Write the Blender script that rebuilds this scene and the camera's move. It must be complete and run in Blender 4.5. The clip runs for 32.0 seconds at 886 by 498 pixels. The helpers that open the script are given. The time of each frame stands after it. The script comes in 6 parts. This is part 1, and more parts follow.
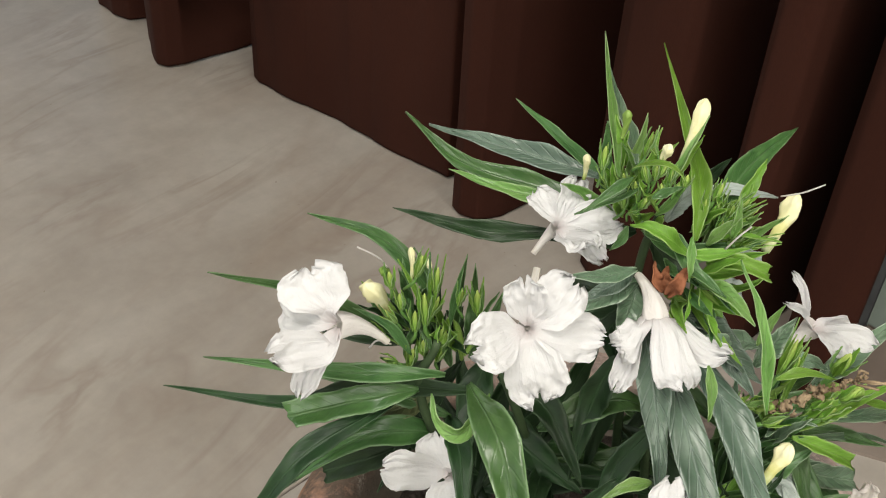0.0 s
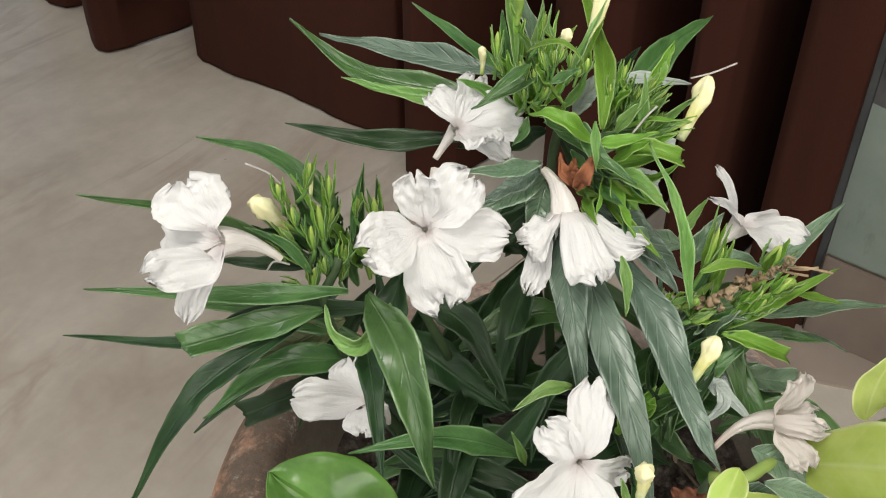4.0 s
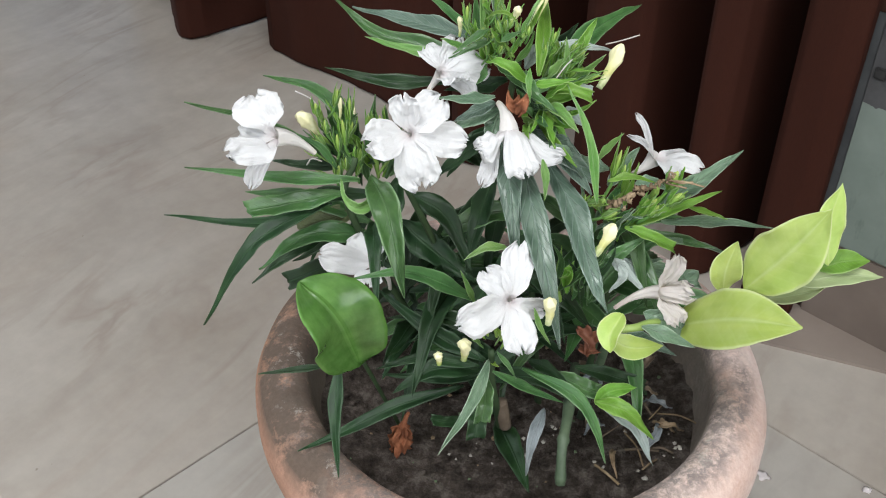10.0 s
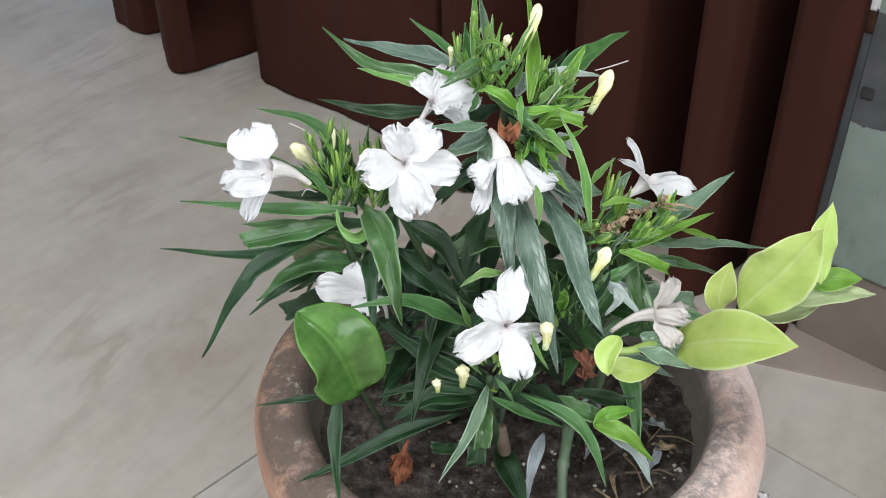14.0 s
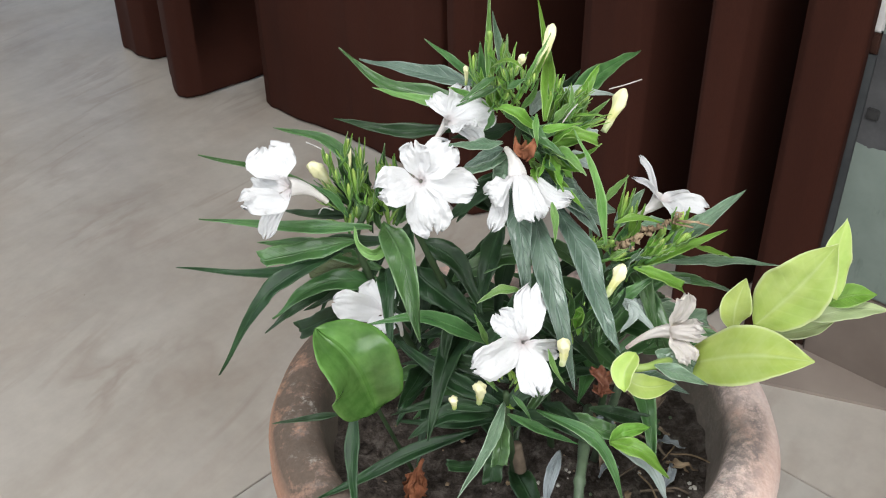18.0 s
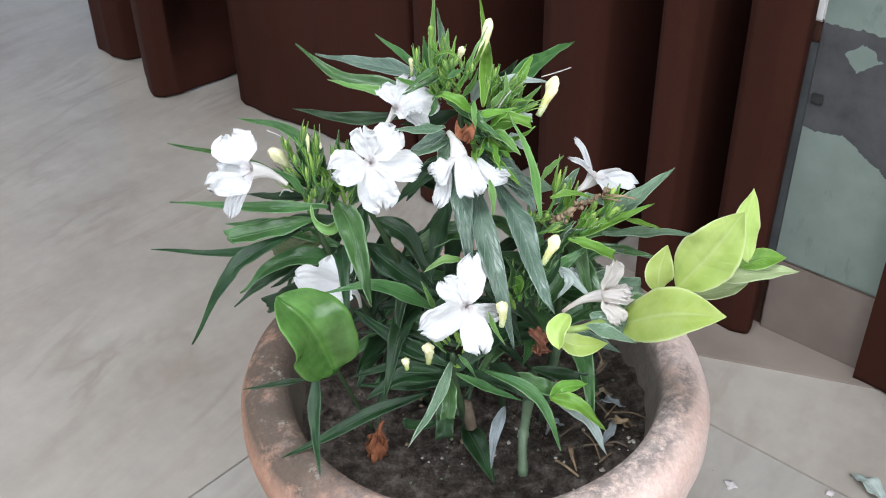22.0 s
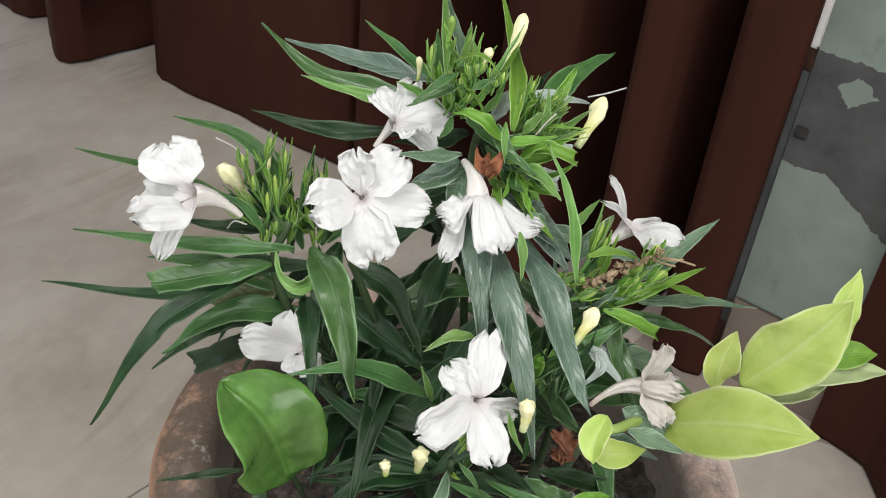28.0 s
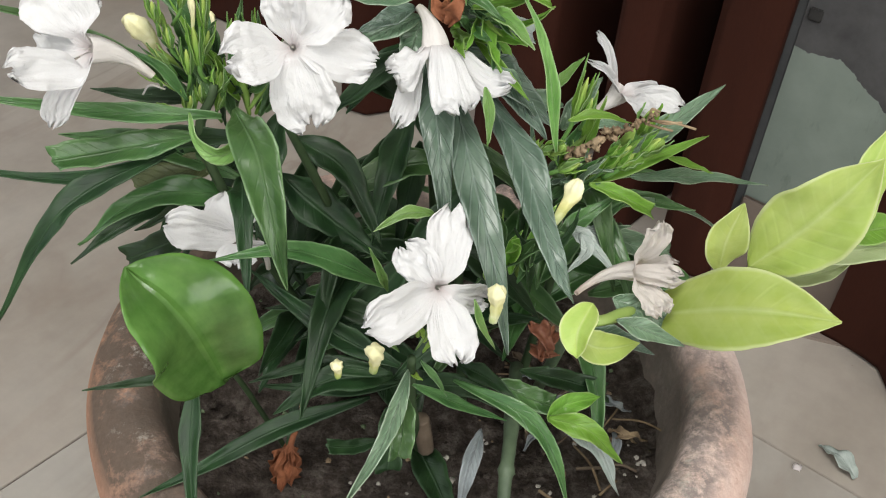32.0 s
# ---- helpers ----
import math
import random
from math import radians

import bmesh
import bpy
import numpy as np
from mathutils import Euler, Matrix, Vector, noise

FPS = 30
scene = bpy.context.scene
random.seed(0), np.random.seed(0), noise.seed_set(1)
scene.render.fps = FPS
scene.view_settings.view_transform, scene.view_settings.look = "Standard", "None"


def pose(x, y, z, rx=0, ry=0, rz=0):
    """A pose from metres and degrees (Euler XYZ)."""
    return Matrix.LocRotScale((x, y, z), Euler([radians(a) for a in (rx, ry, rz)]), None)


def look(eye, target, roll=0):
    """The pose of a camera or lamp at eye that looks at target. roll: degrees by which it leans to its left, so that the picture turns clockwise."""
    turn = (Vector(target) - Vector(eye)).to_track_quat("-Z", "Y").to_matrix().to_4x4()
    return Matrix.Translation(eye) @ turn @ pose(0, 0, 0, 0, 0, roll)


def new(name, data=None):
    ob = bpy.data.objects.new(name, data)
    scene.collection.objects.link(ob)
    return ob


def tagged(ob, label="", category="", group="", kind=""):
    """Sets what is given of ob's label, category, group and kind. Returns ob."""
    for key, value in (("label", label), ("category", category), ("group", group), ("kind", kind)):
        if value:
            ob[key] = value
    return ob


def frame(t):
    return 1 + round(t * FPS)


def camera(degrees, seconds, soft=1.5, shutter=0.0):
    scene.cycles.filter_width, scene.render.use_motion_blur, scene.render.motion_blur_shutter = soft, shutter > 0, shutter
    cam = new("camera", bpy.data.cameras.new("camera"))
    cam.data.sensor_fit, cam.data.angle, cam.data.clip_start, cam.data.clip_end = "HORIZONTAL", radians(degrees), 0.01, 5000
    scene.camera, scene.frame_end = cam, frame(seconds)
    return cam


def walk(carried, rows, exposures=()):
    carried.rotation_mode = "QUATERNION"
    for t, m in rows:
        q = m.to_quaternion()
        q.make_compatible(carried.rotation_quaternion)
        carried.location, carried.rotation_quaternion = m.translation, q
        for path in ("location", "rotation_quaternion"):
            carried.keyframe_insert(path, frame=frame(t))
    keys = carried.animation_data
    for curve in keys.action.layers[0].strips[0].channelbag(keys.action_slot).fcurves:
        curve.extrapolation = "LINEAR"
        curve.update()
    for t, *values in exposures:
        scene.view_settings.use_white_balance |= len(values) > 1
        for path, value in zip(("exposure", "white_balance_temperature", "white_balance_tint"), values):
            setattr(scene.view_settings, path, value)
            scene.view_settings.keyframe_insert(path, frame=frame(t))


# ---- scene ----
EXPOSURES = [(0.0, -0.1, 7120, 9), (3.5, -0.15, 7120, 9), (4.5, -0.1, 6850, 9), (6.5, -0.05, 6600, 9), (10.5, 0.0, 6250, 9), (16.0, 0.12, 6150, 9), (19.5, 0.1, 6450, 9), (21.0, 0.2, 6000, 9), (22.5, 0.22, 5950, 9), (24.5, 0.03, 6450, 9), (26.0, -0.04, 6550, 9), (32.0, -0.1, 6700, 9)]
cam = camera(48.78, 32.0, soft=1.1)
ROWS = [
    (0, -0.0822, -0.2835, 0.8506, 53.582, -2.943, 2.399),
    (0.5, -0.0668, -0.2917, 0.8537, 54.432, -1.872, 1.492),
    (1, -0.0720, -0.2901, 0.8486, 54.870, -1.841, 1.493),
    (1.5, -0.0630, -0.2870, 0.8432, 54.839, -1.907, 1.106),
    (2, -0.0519, -0.2858, 0.8386, 54.752, -1.283, 0.379),
    (2.5, -0.0600, -0.2815, 0.8387, 54.567, -0.719, -0.428),
    (3, -0.0611, -0.2771, 0.8353, 54.430, -0.749, -0.864),
    (3.5, -0.0618, -0.2756, 0.8334, 54.189, -0.776, -1.176),
    (4, -0.0551, -0.2811, 0.8185, 52.548, -0.388, -1.313),
    (4.5, -0.0518, -0.3465, 0.8533, 51.761, 0.113, -1.113),
    (6.5, -0.0193, -0.4353, 0.8773, 52.811, -1.221, 2.960),
    (7, -0.0187, -0.4242, 0.8651, 52.621, -0.982, 3.085),
    (7.5, -0.0254, -0.4149, 0.8620, 52.611, -0.778, 2.999),
    (8, -0.0348, -0.4028, 0.8507, 52.493, -0.687, 3.068),
    (8.5, -0.0283, -0.4074, 0.8545, 52.534, -0.617, 3.181),
    (9, -0.0250, -0.4141, 0.8601, 52.568, -0.550, 3.322),
    (9.5, -0.0219, -0.4227, 0.8689, 52.658, -0.508, 3.314),
    (10, -0.0185, -0.4292, 0.8712, 52.841, -0.366, 3.182),
    (10.5, -0.0196, -0.4325, 0.8750, 53.213, -0.028, 2.942),
    (11, -0.0181, -0.4327, 0.8769, 53.651, 0.144, 2.720),
    (11.5, -0.0185, -0.4322, 0.8739, 54.000, 0.294, 2.458),
    (12, -0.0179, -0.4322, 0.8730, 54.300, 0.418, 2.413),
    (12.5, -0.0185, -0.4360, 0.8740, 54.522, 0.631, 2.350),
    (13, -0.0202, -0.4285, 0.8753, 54.524, 0.645, 2.303),
    (13.5, -0.0198, -0.4298, 0.8722, 54.481, 0.560, 2.236),
    (15.5, -0.0183, -0.4401, 0.8775, 54.816, 0.419, 1.859),
    (16, -0.0239, -0.4424, 0.8787, 55.121, 0.459, 1.924),
    (16.5, -0.0255, -0.4421, 0.8793, 55.216, 0.432, 2.019),
    (17, -0.0217, -0.4468, 0.8861, 55.666, 0.529, 2.035),
    (17.5, -0.0225, -0.4434, 0.8801, 55.910, 0.488, 2.065),
    (18, -0.0262, -0.4363, 0.8716, 55.895, 0.663, 2.119),
    (18.5, -0.0248, -0.4348, 0.8720, 55.802, 0.680, 2.258),
    (19, -0.0221, -0.4367, 0.8753, 55.769, 0.723, 2.287),
    (19.5, -0.0235, -0.4384, 0.8734, 55.678, 0.926, 2.288),
    (20, -0.0080, -0.4460, 0.8743, 55.580, 0.776, 2.210),
    (20.5, -0.0012, -0.4538, 0.8812, 55.540, 0.753, 1.795),
    (21, -0.0032, -0.4482, 0.8734, 55.447, 0.791, 1.311),
    (21.5, -0.0020, -0.4787, 0.9000, 55.606, 0.929, 0.931),
    (22, -0.0073, -0.4831, 0.8894, 55.659, 1.109, 0.541),
    (22.5, -0.0183, -0.4716, 0.8783, 55.396, 0.702, 0.027),
    (23, -0.0378, -0.4134, 0.8726, 55.437, 0.618, 0.008),
    (23.5, -0.0509, -0.3691, 0.8520, 55.481, 0.384, -0.012),
    (24, -0.0522, -0.3691, 0.8366, 55.301, -0.857, -1.561),
    (24.5, -0.0499, -0.3736, 0.8372, 55.173, -1.047, -1.657),
    (25, -0.0473, -0.3651, 0.8299, 54.698, -1.348, -2.164),
    (25.5, -0.0436, -0.3568, 0.8244, 54.089, -2.007, -3.225),
    (26, -0.0528, -0.3443, 0.8136, 52.176, -2.508, -3.714),
    (26.5, -0.0457, -0.3748, 0.8592, 53.456, -5.076, -1.737),
    (28.5, -0.0528, -0.3460, 0.8273, 55.215, -5.479, -1.780),
    (29, -0.0462, -0.3434, 0.8205, 54.207, -5.031, -2.100),
    (29.5, -0.0467, -0.3414, 0.8185, 53.372, -4.846, -2.103),
    (30, -0.0439, -0.3431, 0.8186, 52.808, -4.778, -2.033),
    (30.5, -0.0472, -0.3435, 0.8182, 52.436, -4.596, -1.904),
    (31, -0.0471, -0.3432, 0.8183, 52.159, -4.592, -1.766),
    (31.5, -0.0429, -0.3366, 0.8104, 51.796, -4.578, -1.666),
    (32, -0.0281, -0.3172, 0.7903, 50.483, -4.129, -2.184),
]
walk(cam, [(t, pose(*row)) for t, *row in ROWS], EXPOSURES)

# ---- world and light ----
world = bpy.data.worlds.new("sky")
scene.world = world
world.use_nodes = True
wn, wl = world.node_tree.nodes, world.node_tree.links
sky = wn.new("ShaderNodeTexSky")
sky.sky_type, sky.sun_disc = "NISHITA", False
sky.sun_elevation, sky.sun_rotation = radians(50), radians(140)
wl.new(sky.outputs[0], wn["Background"].inputs[0])
wn["Background"].inputs[1].default_value = 0.10

# the wall with the doorways runs along +u; w points into the wall
DU, DW = Vector((0.743, -0.669, 0)).normalized(), Vector((0.669, 0.743, 0)).normalized()
ROOM = Matrix(((DU.x, DW.x, 0, 0), (DU.y, DW.y, 0, 0), (0, 0, 1, 0), (0, 0, 0, 1)))
WALL_W = 0.74


def uvz(u, w, z):
    return ROOM @ Vector((u, w, z))


def window_light(name, at, aim, sx, sy, power, colour):
    data = bpy.data.lights.new(name, "AREA")
    data.shape, data.size, data.size_y, data.energy, data.color = "RECTANGLE", sx, sy, power, colour
    lamp = new(name, data)
    lamp.matrix_world = look(uvz(*at), uvz(*aim))
    return lamp


# the top light and its ceiling opening are unseen, added to light from above
window_light("skylight", (0.30, -1.15, 2.90), (0.25, -0.6, 0.0), 1.0, 1.0, 58, (1.0, 0.99, 0.97))
window_light("window_light_right", (2.2, -0.9, 1.75), (0.0, -0.3, 0.6), 2.2, 1.7, 53, (1.0, 0.985, 0.96))
window_light("window_light_left", (-3.9, -0.5, 1.25), (-0.3, 0.4, 0.3), 1.7, 2.0, 24, (0.93, 0.97, 1.0))
window_light("window_light_front", (-0.4, -2.8, 1.85), (-0.2, 0.0, 0.6), 2.6, 1.7, 20, (0.97, 0.99, 1.0))

# ---- materials ----
def material(name, rough=0.5, metal=0.0, spec=0.5):
    m = bpy.data.materials.new(name)
    m.use_nodes = True
    b = m.node_tree.nodes["Principled BSDF"]
    b.inputs["Roughness"].default_value, b.inputs["Metallic"].default_value = rough, metal
    b.inputs["Specular IOR Level"].default_value = spec
    return m, m.node_tree.nodes, m.node_tree.links, b


def ramp(nodes, links, source, *stops):
    r = nodes.new("ShaderNodeValToRGB")
    while len(r.color_ramp.elements) < len(stops):
        r.color_ramp.elements.new(0.5)
    for e, (p, c) in zip(r.color_ramp.elements, stops):
        e.position, e.color = p, (*c, 1)
    links.new(source, r.inputs[0])
    return r.outputs[0]


def noise_tex(nodes, links, scale, detail=4, rough=0.55, stretch=None, distort=0.0, space="Object", turn=0.0):
    co = nodes.new("ShaderNodeTexCoord")
    out = co.outputs[space]
    if stretch:
        mp = nodes.new("ShaderNodeMapping")
        mp.vector_type = "TEXTURE"
        mp.inputs["Scale"].default_value = [1 / v for v in stretch]
        mp.inputs["Rotation"].default_value = (0, 0, radians(turn))
        links.new(out, mp.inputs[0])
        out = mp.outputs[0]
    n = nodes.new("ShaderNodeTexNoise")
    n.inputs["Scale"].default_value, n.inputs["Detail"].default_value = scale, detail
    n.inputs["Roughness"].default_value, n.inputs["Distortion"].default_value = rough, distort
    links.new(out, n.inputs["Vector"])
    return n.outputs[0]


def mix(nodes, links, fac, a, b, kind="MIX"):
    m = nodes.new("ShaderNodeMix")
    m.data_type, m.blend_type = "RGBA", kind
    for sock, v in ((m.inputs[0], fac), (m.inputs[6], a), (m.inputs[7], b)):
        if isinstance(v, (int, float)):
            sock.default_value = v
        elif isinstance(v, tuple):
            sock.default_value = (*v, 1)
        else:
            links.new(v, sock)
    return m.outputs[2]


def bump(nodes, links, bsdf, height, strength=0.3, dist=0.002):
    b = nodes.new("ShaderNodeBump")
    b.inputs["Strength"].default_value, b.inputs["Distance"].default_value = strength, dist
    links.new(height, b.inputs["Height"])
    links.new(b.outputs[0], bsdf.inputs["Normal"])


def floor_material():
    m, n, l, b = material("polished_marble", 0.22, spec=0.5)
    clouds = noise_tex(n, l, 2.4, 6, 0.6, (0.8, 1.5, 1), 0.5, turn=100)
    base = ramp(n, l, clouds, (0.28, (0.315, 0.286, 0.252)), (0.5, (0.395, 0.368, 0.334)), (0.72, (0.455, 0.434, 0.40)))
    brown = ramp(n, l, noise_tex(n, l, 2.8, 5, 0.58, (0.65, 1.7, 1), 1.0, turn=104), (0.50, (0, 0, 0)), (0.72, (0.75,) * 3))
    base = mix(n, l, mix(n, l, 0.6, (0, 0, 0), brown), base, (0.30, 0.235, 0.185))
    veins = noise_tex(n, l, 4.2, 4, 0.55, (0.5, 1.8, 1), 1.4, turn=102)
    vein = ramp(n, l, veins, (0.44, (0, 0, 0)), (0.505, (0.8,) * 3), (0.58, (0, 0, 0)))
    where = ramp(n, l, noise_tex(n, l, 3.2, 3, 0.5), (0.42, (0, 0, 0)), (0.66, (1, 1, 1)))
    base = mix(n, l, mix(n, l, 0.6, (0, 0, 0), mix(n, l, 1.0, vein, where, "MULTIPLY")), base, (0.25, 0.20, 0.165))
    base = mix(n, l, 0.15, base, noise_tex(n, l, 30, 5, 0.65), "OVERLAY")
    spots = ramp(n, l, noise_tex(n, l, 70, 2, 0.5), (0.76, (0, 0, 0)), (0.80, (1, 1, 1)))
    base = mix(n, l, mix(n, l, 0.7, (0, 0, 0), spots), base, (0.18, 0.155, 0.125))
    info = n.new("ShaderNodeObjectInfo")
    base = mix(n, l, ramp(n, l, info.outputs["Random"], (0.0, (0,) * 3), (1.0, (0.45,) * 3)), base, mix(n, l, 1.0, base, (1.02, 0.92, 0.84), "MULTIPLY"))
    l.new(base, b.inputs["Base Color"])
    l.new(ramp(n, l, noise_tex(n, l, 6, 4), (0.3, (0.30,) * 3), (0.7, (0.42,) * 3)), b.inputs["Roughness"])
    bump(n, l, b, noise_tex(n, l, 30, 3), 0.04, 0.001)
    return m


def wall_material():
    """Pale green distemper with a large bare grey cement patch with a ragged edge."""
    m, n, l, b = material("green_wall_paint", 0.85, spec=0.25)
    paint = ramp(n, l, noise_tex(n, l, 14, 5), (0.3, (0.155, 0.192, 0.168)), (0.7, (0.21, 0.250, 0.222)))
    cement = ramp(n, l, noise_tex(n, l, 22, 6, 0.65), (0.3, (0.050, 0.050, 0.052)), (0.7, (0.085, 0.085, 0.087)))
    co = n.new("ShaderNodeTexCoord")
    sep = n.new("ShaderNodeSeparateXYZ")
    l.new(co.outputs["Object"], sep.inputs[0])
    rag = noise_tex(n, l, 16, 5, 0.6)

    def calc(op, a, c):
        q = n.new("ShaderNodeMath")
        q.operation = op
        for s, v in zip(q.inputs, (a, c)):
            if isinstance(v, (int, float)):
                s.default_value = v
            else:
                l.new(v, s)
        return q.outputs[0]

    # lower edge of the patch slopes down away from the doorway; its upper edge is level
    wob = calc("MULTIPLY", calc("SUBTRACT", rag, 0.5), 0.055)
    low = calc("ADD", calc("ADD", calc("MULTIPLY", calc("MAXIMUM", calc("ADD", sep.outputs[0], 0.058), 0.0), 0.5), sep.outputs[2]), wob)
    top = calc("ADD", sep.outputs[2], calc("MULTIPLY", wob, 0.9))
    inside = calc("MULTIPLY", calc("GREATER_THAN", low, 0.320), calc("LESS_THAN", top, 0.458))
    # a scrap of paint left standing in the cement, and drips on the paint
    scrap = calc("ADD", calc("ABSOLUTE", calc("ADD", sep.outputs[0], 0.05), 0), calc("ADD", calc("ABSOLUTE", calc("SUBTRACT", sep.outputs[2], 0.423), 0), wob))
    inside = calc("MULTIPLY", inside, calc("GREATER_THAN", scrap, 0.022))
    drips = ramp(n, l, noise_tex(n, l, 26, 5, 0.6, (1.4, 1, 0.5)), (0.60, (0,) * 3), (0.74, (0.8,) * 3))
    paint = mix(n, l, drips, paint, (0.11, 0.135, 0.115))
    l.new(mix(n, l, inside, paint, cement), b.inputs["Base Color"])
    bump(n, l, b, noise_tex(n, l, 45, 5), 0.25, 0.003)
    return m


def plain_material(name, lo, hi, rough=0.8, scale=12, strength=0.2, dist=0.002, spec=0.4):
    m, n, l, b = material(name, rough, spec=spec)
    l.new(ramp(n, l, noise_tex(n, l, scale, 5), (0.3, lo), (0.7, hi)), b.inputs["Base Color"])
    bump(n, l, b, noise_tex(n, l, scale * 4, 3), strength, dist)
    return m


def curtain_material():
    m, n, l, b = material("brown_curtain_cloth", 0.85, spec=0.12)
    base = ramp(n, l, noise_tex(n, l, 5, 4, 0.5, (1, 1, 0.4)), (0.3, (0.028, 0.0083, 0.0050)), (0.7, (0.041, 0.0128, 0.0080)))
    weave = noise_tex(n, l, 900, 1, 0.5, (1, 1, 0.15))
    l.new(mix(n, l, 0.18, base, weave, "OVERLAY"), b.inputs["Base Color"])
    bump(n, l, b, weave, 0.15, 0.0006)
    return m


def clay_material():
    m, n, l, b = material("weathered_terracotta", 0.88, spec=0.2)
    co = n.new("ShaderNodeTexCoord")
    sep = n.new("ShaderNodeSeparateXYZ")
    l.new(co.outputs["Object"], sep.inputs[0])

    def span(src, lo, hi):
        q = n.new("ShaderNodeMapRange")
        q.inputs[1].default_value, q.inputs[2].default_value = lo, hi
        l.new(src, q.inputs[0])
        return q.outputs[0]

    flat = n.new("ShaderNodeVectorMath")
    flat.operation = "MULTIPLY"
    flat.inputs[1].default_value = (1, 1, 0)
    l.new(co.outputs["Object"], flat.inputs[0])
    size = n.new("ShaderNodeVectorMath")
    size.operation = "LENGTH"
    l.new(flat.outputs[0], size.inputs[0])
    radius = size.outputs["Value"]
    clay = ramp(n, l, noise_tex(n, l, 9, 5), (0.3, (0.36, 0.168, 0.098)), (0.7, (0.50, 0.265, 0.170)))
    bloom = ramp(n, l, noise_tex(n, l, 8, 6, 0.65, None, 0.4), (0.30, (0.3,) * 3), (0.56, (1, 1, 1)))
    side = span(sep.outputs[0], -0.15, 0.05)
    base = mix(n, l, mix(n, l, 1.0, bloom, side, "MULTIPLY"), clay, (0.66, 0.535, 0.490))
    grain = noise_tex(n, l, 300, 4, 0.7)
    chips = ramp(n, l, noise_tex(n, l, 34, 4, 0.6), (0.62, (0, 0, 0)), (0.68, (1, 1, 1)))
    base = mix(n, l, mix(n, l, 0.5, (0, 0, 0), chips), base, (0.64, 0.55, 0.49))
    # soot and old moss, speckled, on the inner half of the rim's crest
    crest = mix(n, l, 1.0, span(radius, 0.1455, 0.137), ramp(n, l, noise_tex(n, l, 26, 6, 0.7), (0.32, (0.15,) * 3), (0.56, (1, 1, 1))), "MULTIPLY")
    speck = ramp(n, l, noise_tex(n, l, 170, 7, 0.8), (0.38, (0, 0, 0)), (0.54, (1, 1, 1)))
    big = ramp(n, l, noise_tex(n, l, 11, 4, 0.5), (0.30, (0.35,) * 3), (0.50, (1, 1, 1)))
    fac = mix(n, l, 1.0, mix(n, l, 1.0, speck, big, "MULTIPLY"), crest, "MULTIPLY")
    calm = ramp(n, l, side, (0.0, (1, 1, 1)), (1.0, (0.88,) * 3))
    base = mix(n, l, mix(n, l, 1.0, fac, calm, "MULTIPLY"), base, (0.20, 0.175, 0.168))
    left = mix(n, l, 1.0, span(sep.outputs[0], -0.05, -0.10), span(radius, 0.1535, 0.147), "MULTIPLY")
    stain = ramp(n, l, noise_tex(n, l, 30, 8, 0.75), (0.30, (0, 0, 0)), (0.48, (1, 1, 1)))
    base = mix(n, l, mix(n, l, 1.0, mix(n, l, 1.0, left, stain, "MULTIPLY"), (0.95,) * 3, "MULTIPLY"), base, (0.100, 0.078, 0.062))
    lichen = mix(n, l, 1.0, crest, ramp(n, l, noise_tex(n, l, 48, 8, 0.8), (0.57, (0, 0, 0)), (0.66, (0.8,) * 3)), "MULTIPLY")
    base = mix(n, l, lichen, base, (0.42, 0.39, 0.35))
    base = mix(n, l, 0.35, base, grain, "OVERLAY")
    # soil dirt plus the recess's shade, put into a darker inner wall colour
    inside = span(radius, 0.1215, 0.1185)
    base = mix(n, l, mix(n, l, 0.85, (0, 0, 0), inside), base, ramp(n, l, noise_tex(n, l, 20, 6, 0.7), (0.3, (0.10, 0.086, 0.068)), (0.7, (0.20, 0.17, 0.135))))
    l.new(base, b.inputs["Base Color"])
    bump(n, l, b, mix(n, l, 0.4, noise_tex(n, l, 60, 6, 0.65), grain), 0.8, 0.002)
    return m


def soil_material():
    m, n, l, b = material("damp_soil", 0.95, spec=0.2)
    base = ramp(n, l, noise_tex(n, l, 95, 8, 0.75), (0.34, (0.026, 0.020, 0.016)), (0.5, (0.095, 0.076, 0.064)), (0.62, (0.20, 0.170, 0.148)), (0.78, (0.36, 0.32, 0.29)))
    l.new(base, b.inputs["Base Color"])
    bump(n, l, b, noise_tex(n, l, 140, 8, 0.75), 1.0, 0.008)
    return m


MARBLE, WALL, CURTAIN, CLAY, SOIL = floor_material(), wall_material(), curtain_material(), clay_material(), soil_material()
SKIRT = plain_material("brown_marble_skirting", (0.125, 0.098, 0.082), (0.185, 0.15, 0.128), 0.4, 9, 0.1)
STRIP = plain_material("brown_floor_border", (0.21, 0.17, 0.147), (0.29, 0.243, 0.208), 0.35, 7, 0.08)
CEIL = plain_material("white_ceiling_paint", (0.74, 0.74, 0.72), (0.82, 0.82, 0.80), 0.9, 4)
PLASTER = plain_material("cream_wall_plaster", (0.60, 0.60, 0.56), (0.70, 0.70, 0.66), 0.9, 5)
GROUT = plain_material("dark_tile_joint", (0.23, 0.20, 0.175), (0.35, 0.31, 0.27), 0.9, 14)
FRAME = plain_material("grey_frame_paint", (0.058, 0.062, 0.066), (0.095, 0.100, 0.104), 0.6, 25)
WHITE = plain_material("white_enamel", (0.72, 0.70, 0.69), (0.80, 0.78, 0.77), 0.5, 20)
HOLE = plain_material("dark_hole_colour", (0.018, 0.018, 0.018), (0.035, 0.034, 0.033), 0.9, 60)
DARKWOOD = plain_material("dark_brown_wood", (0.035, 0.016, 0.011), (0.06, 0.026, 0.018), 0.5, 30)

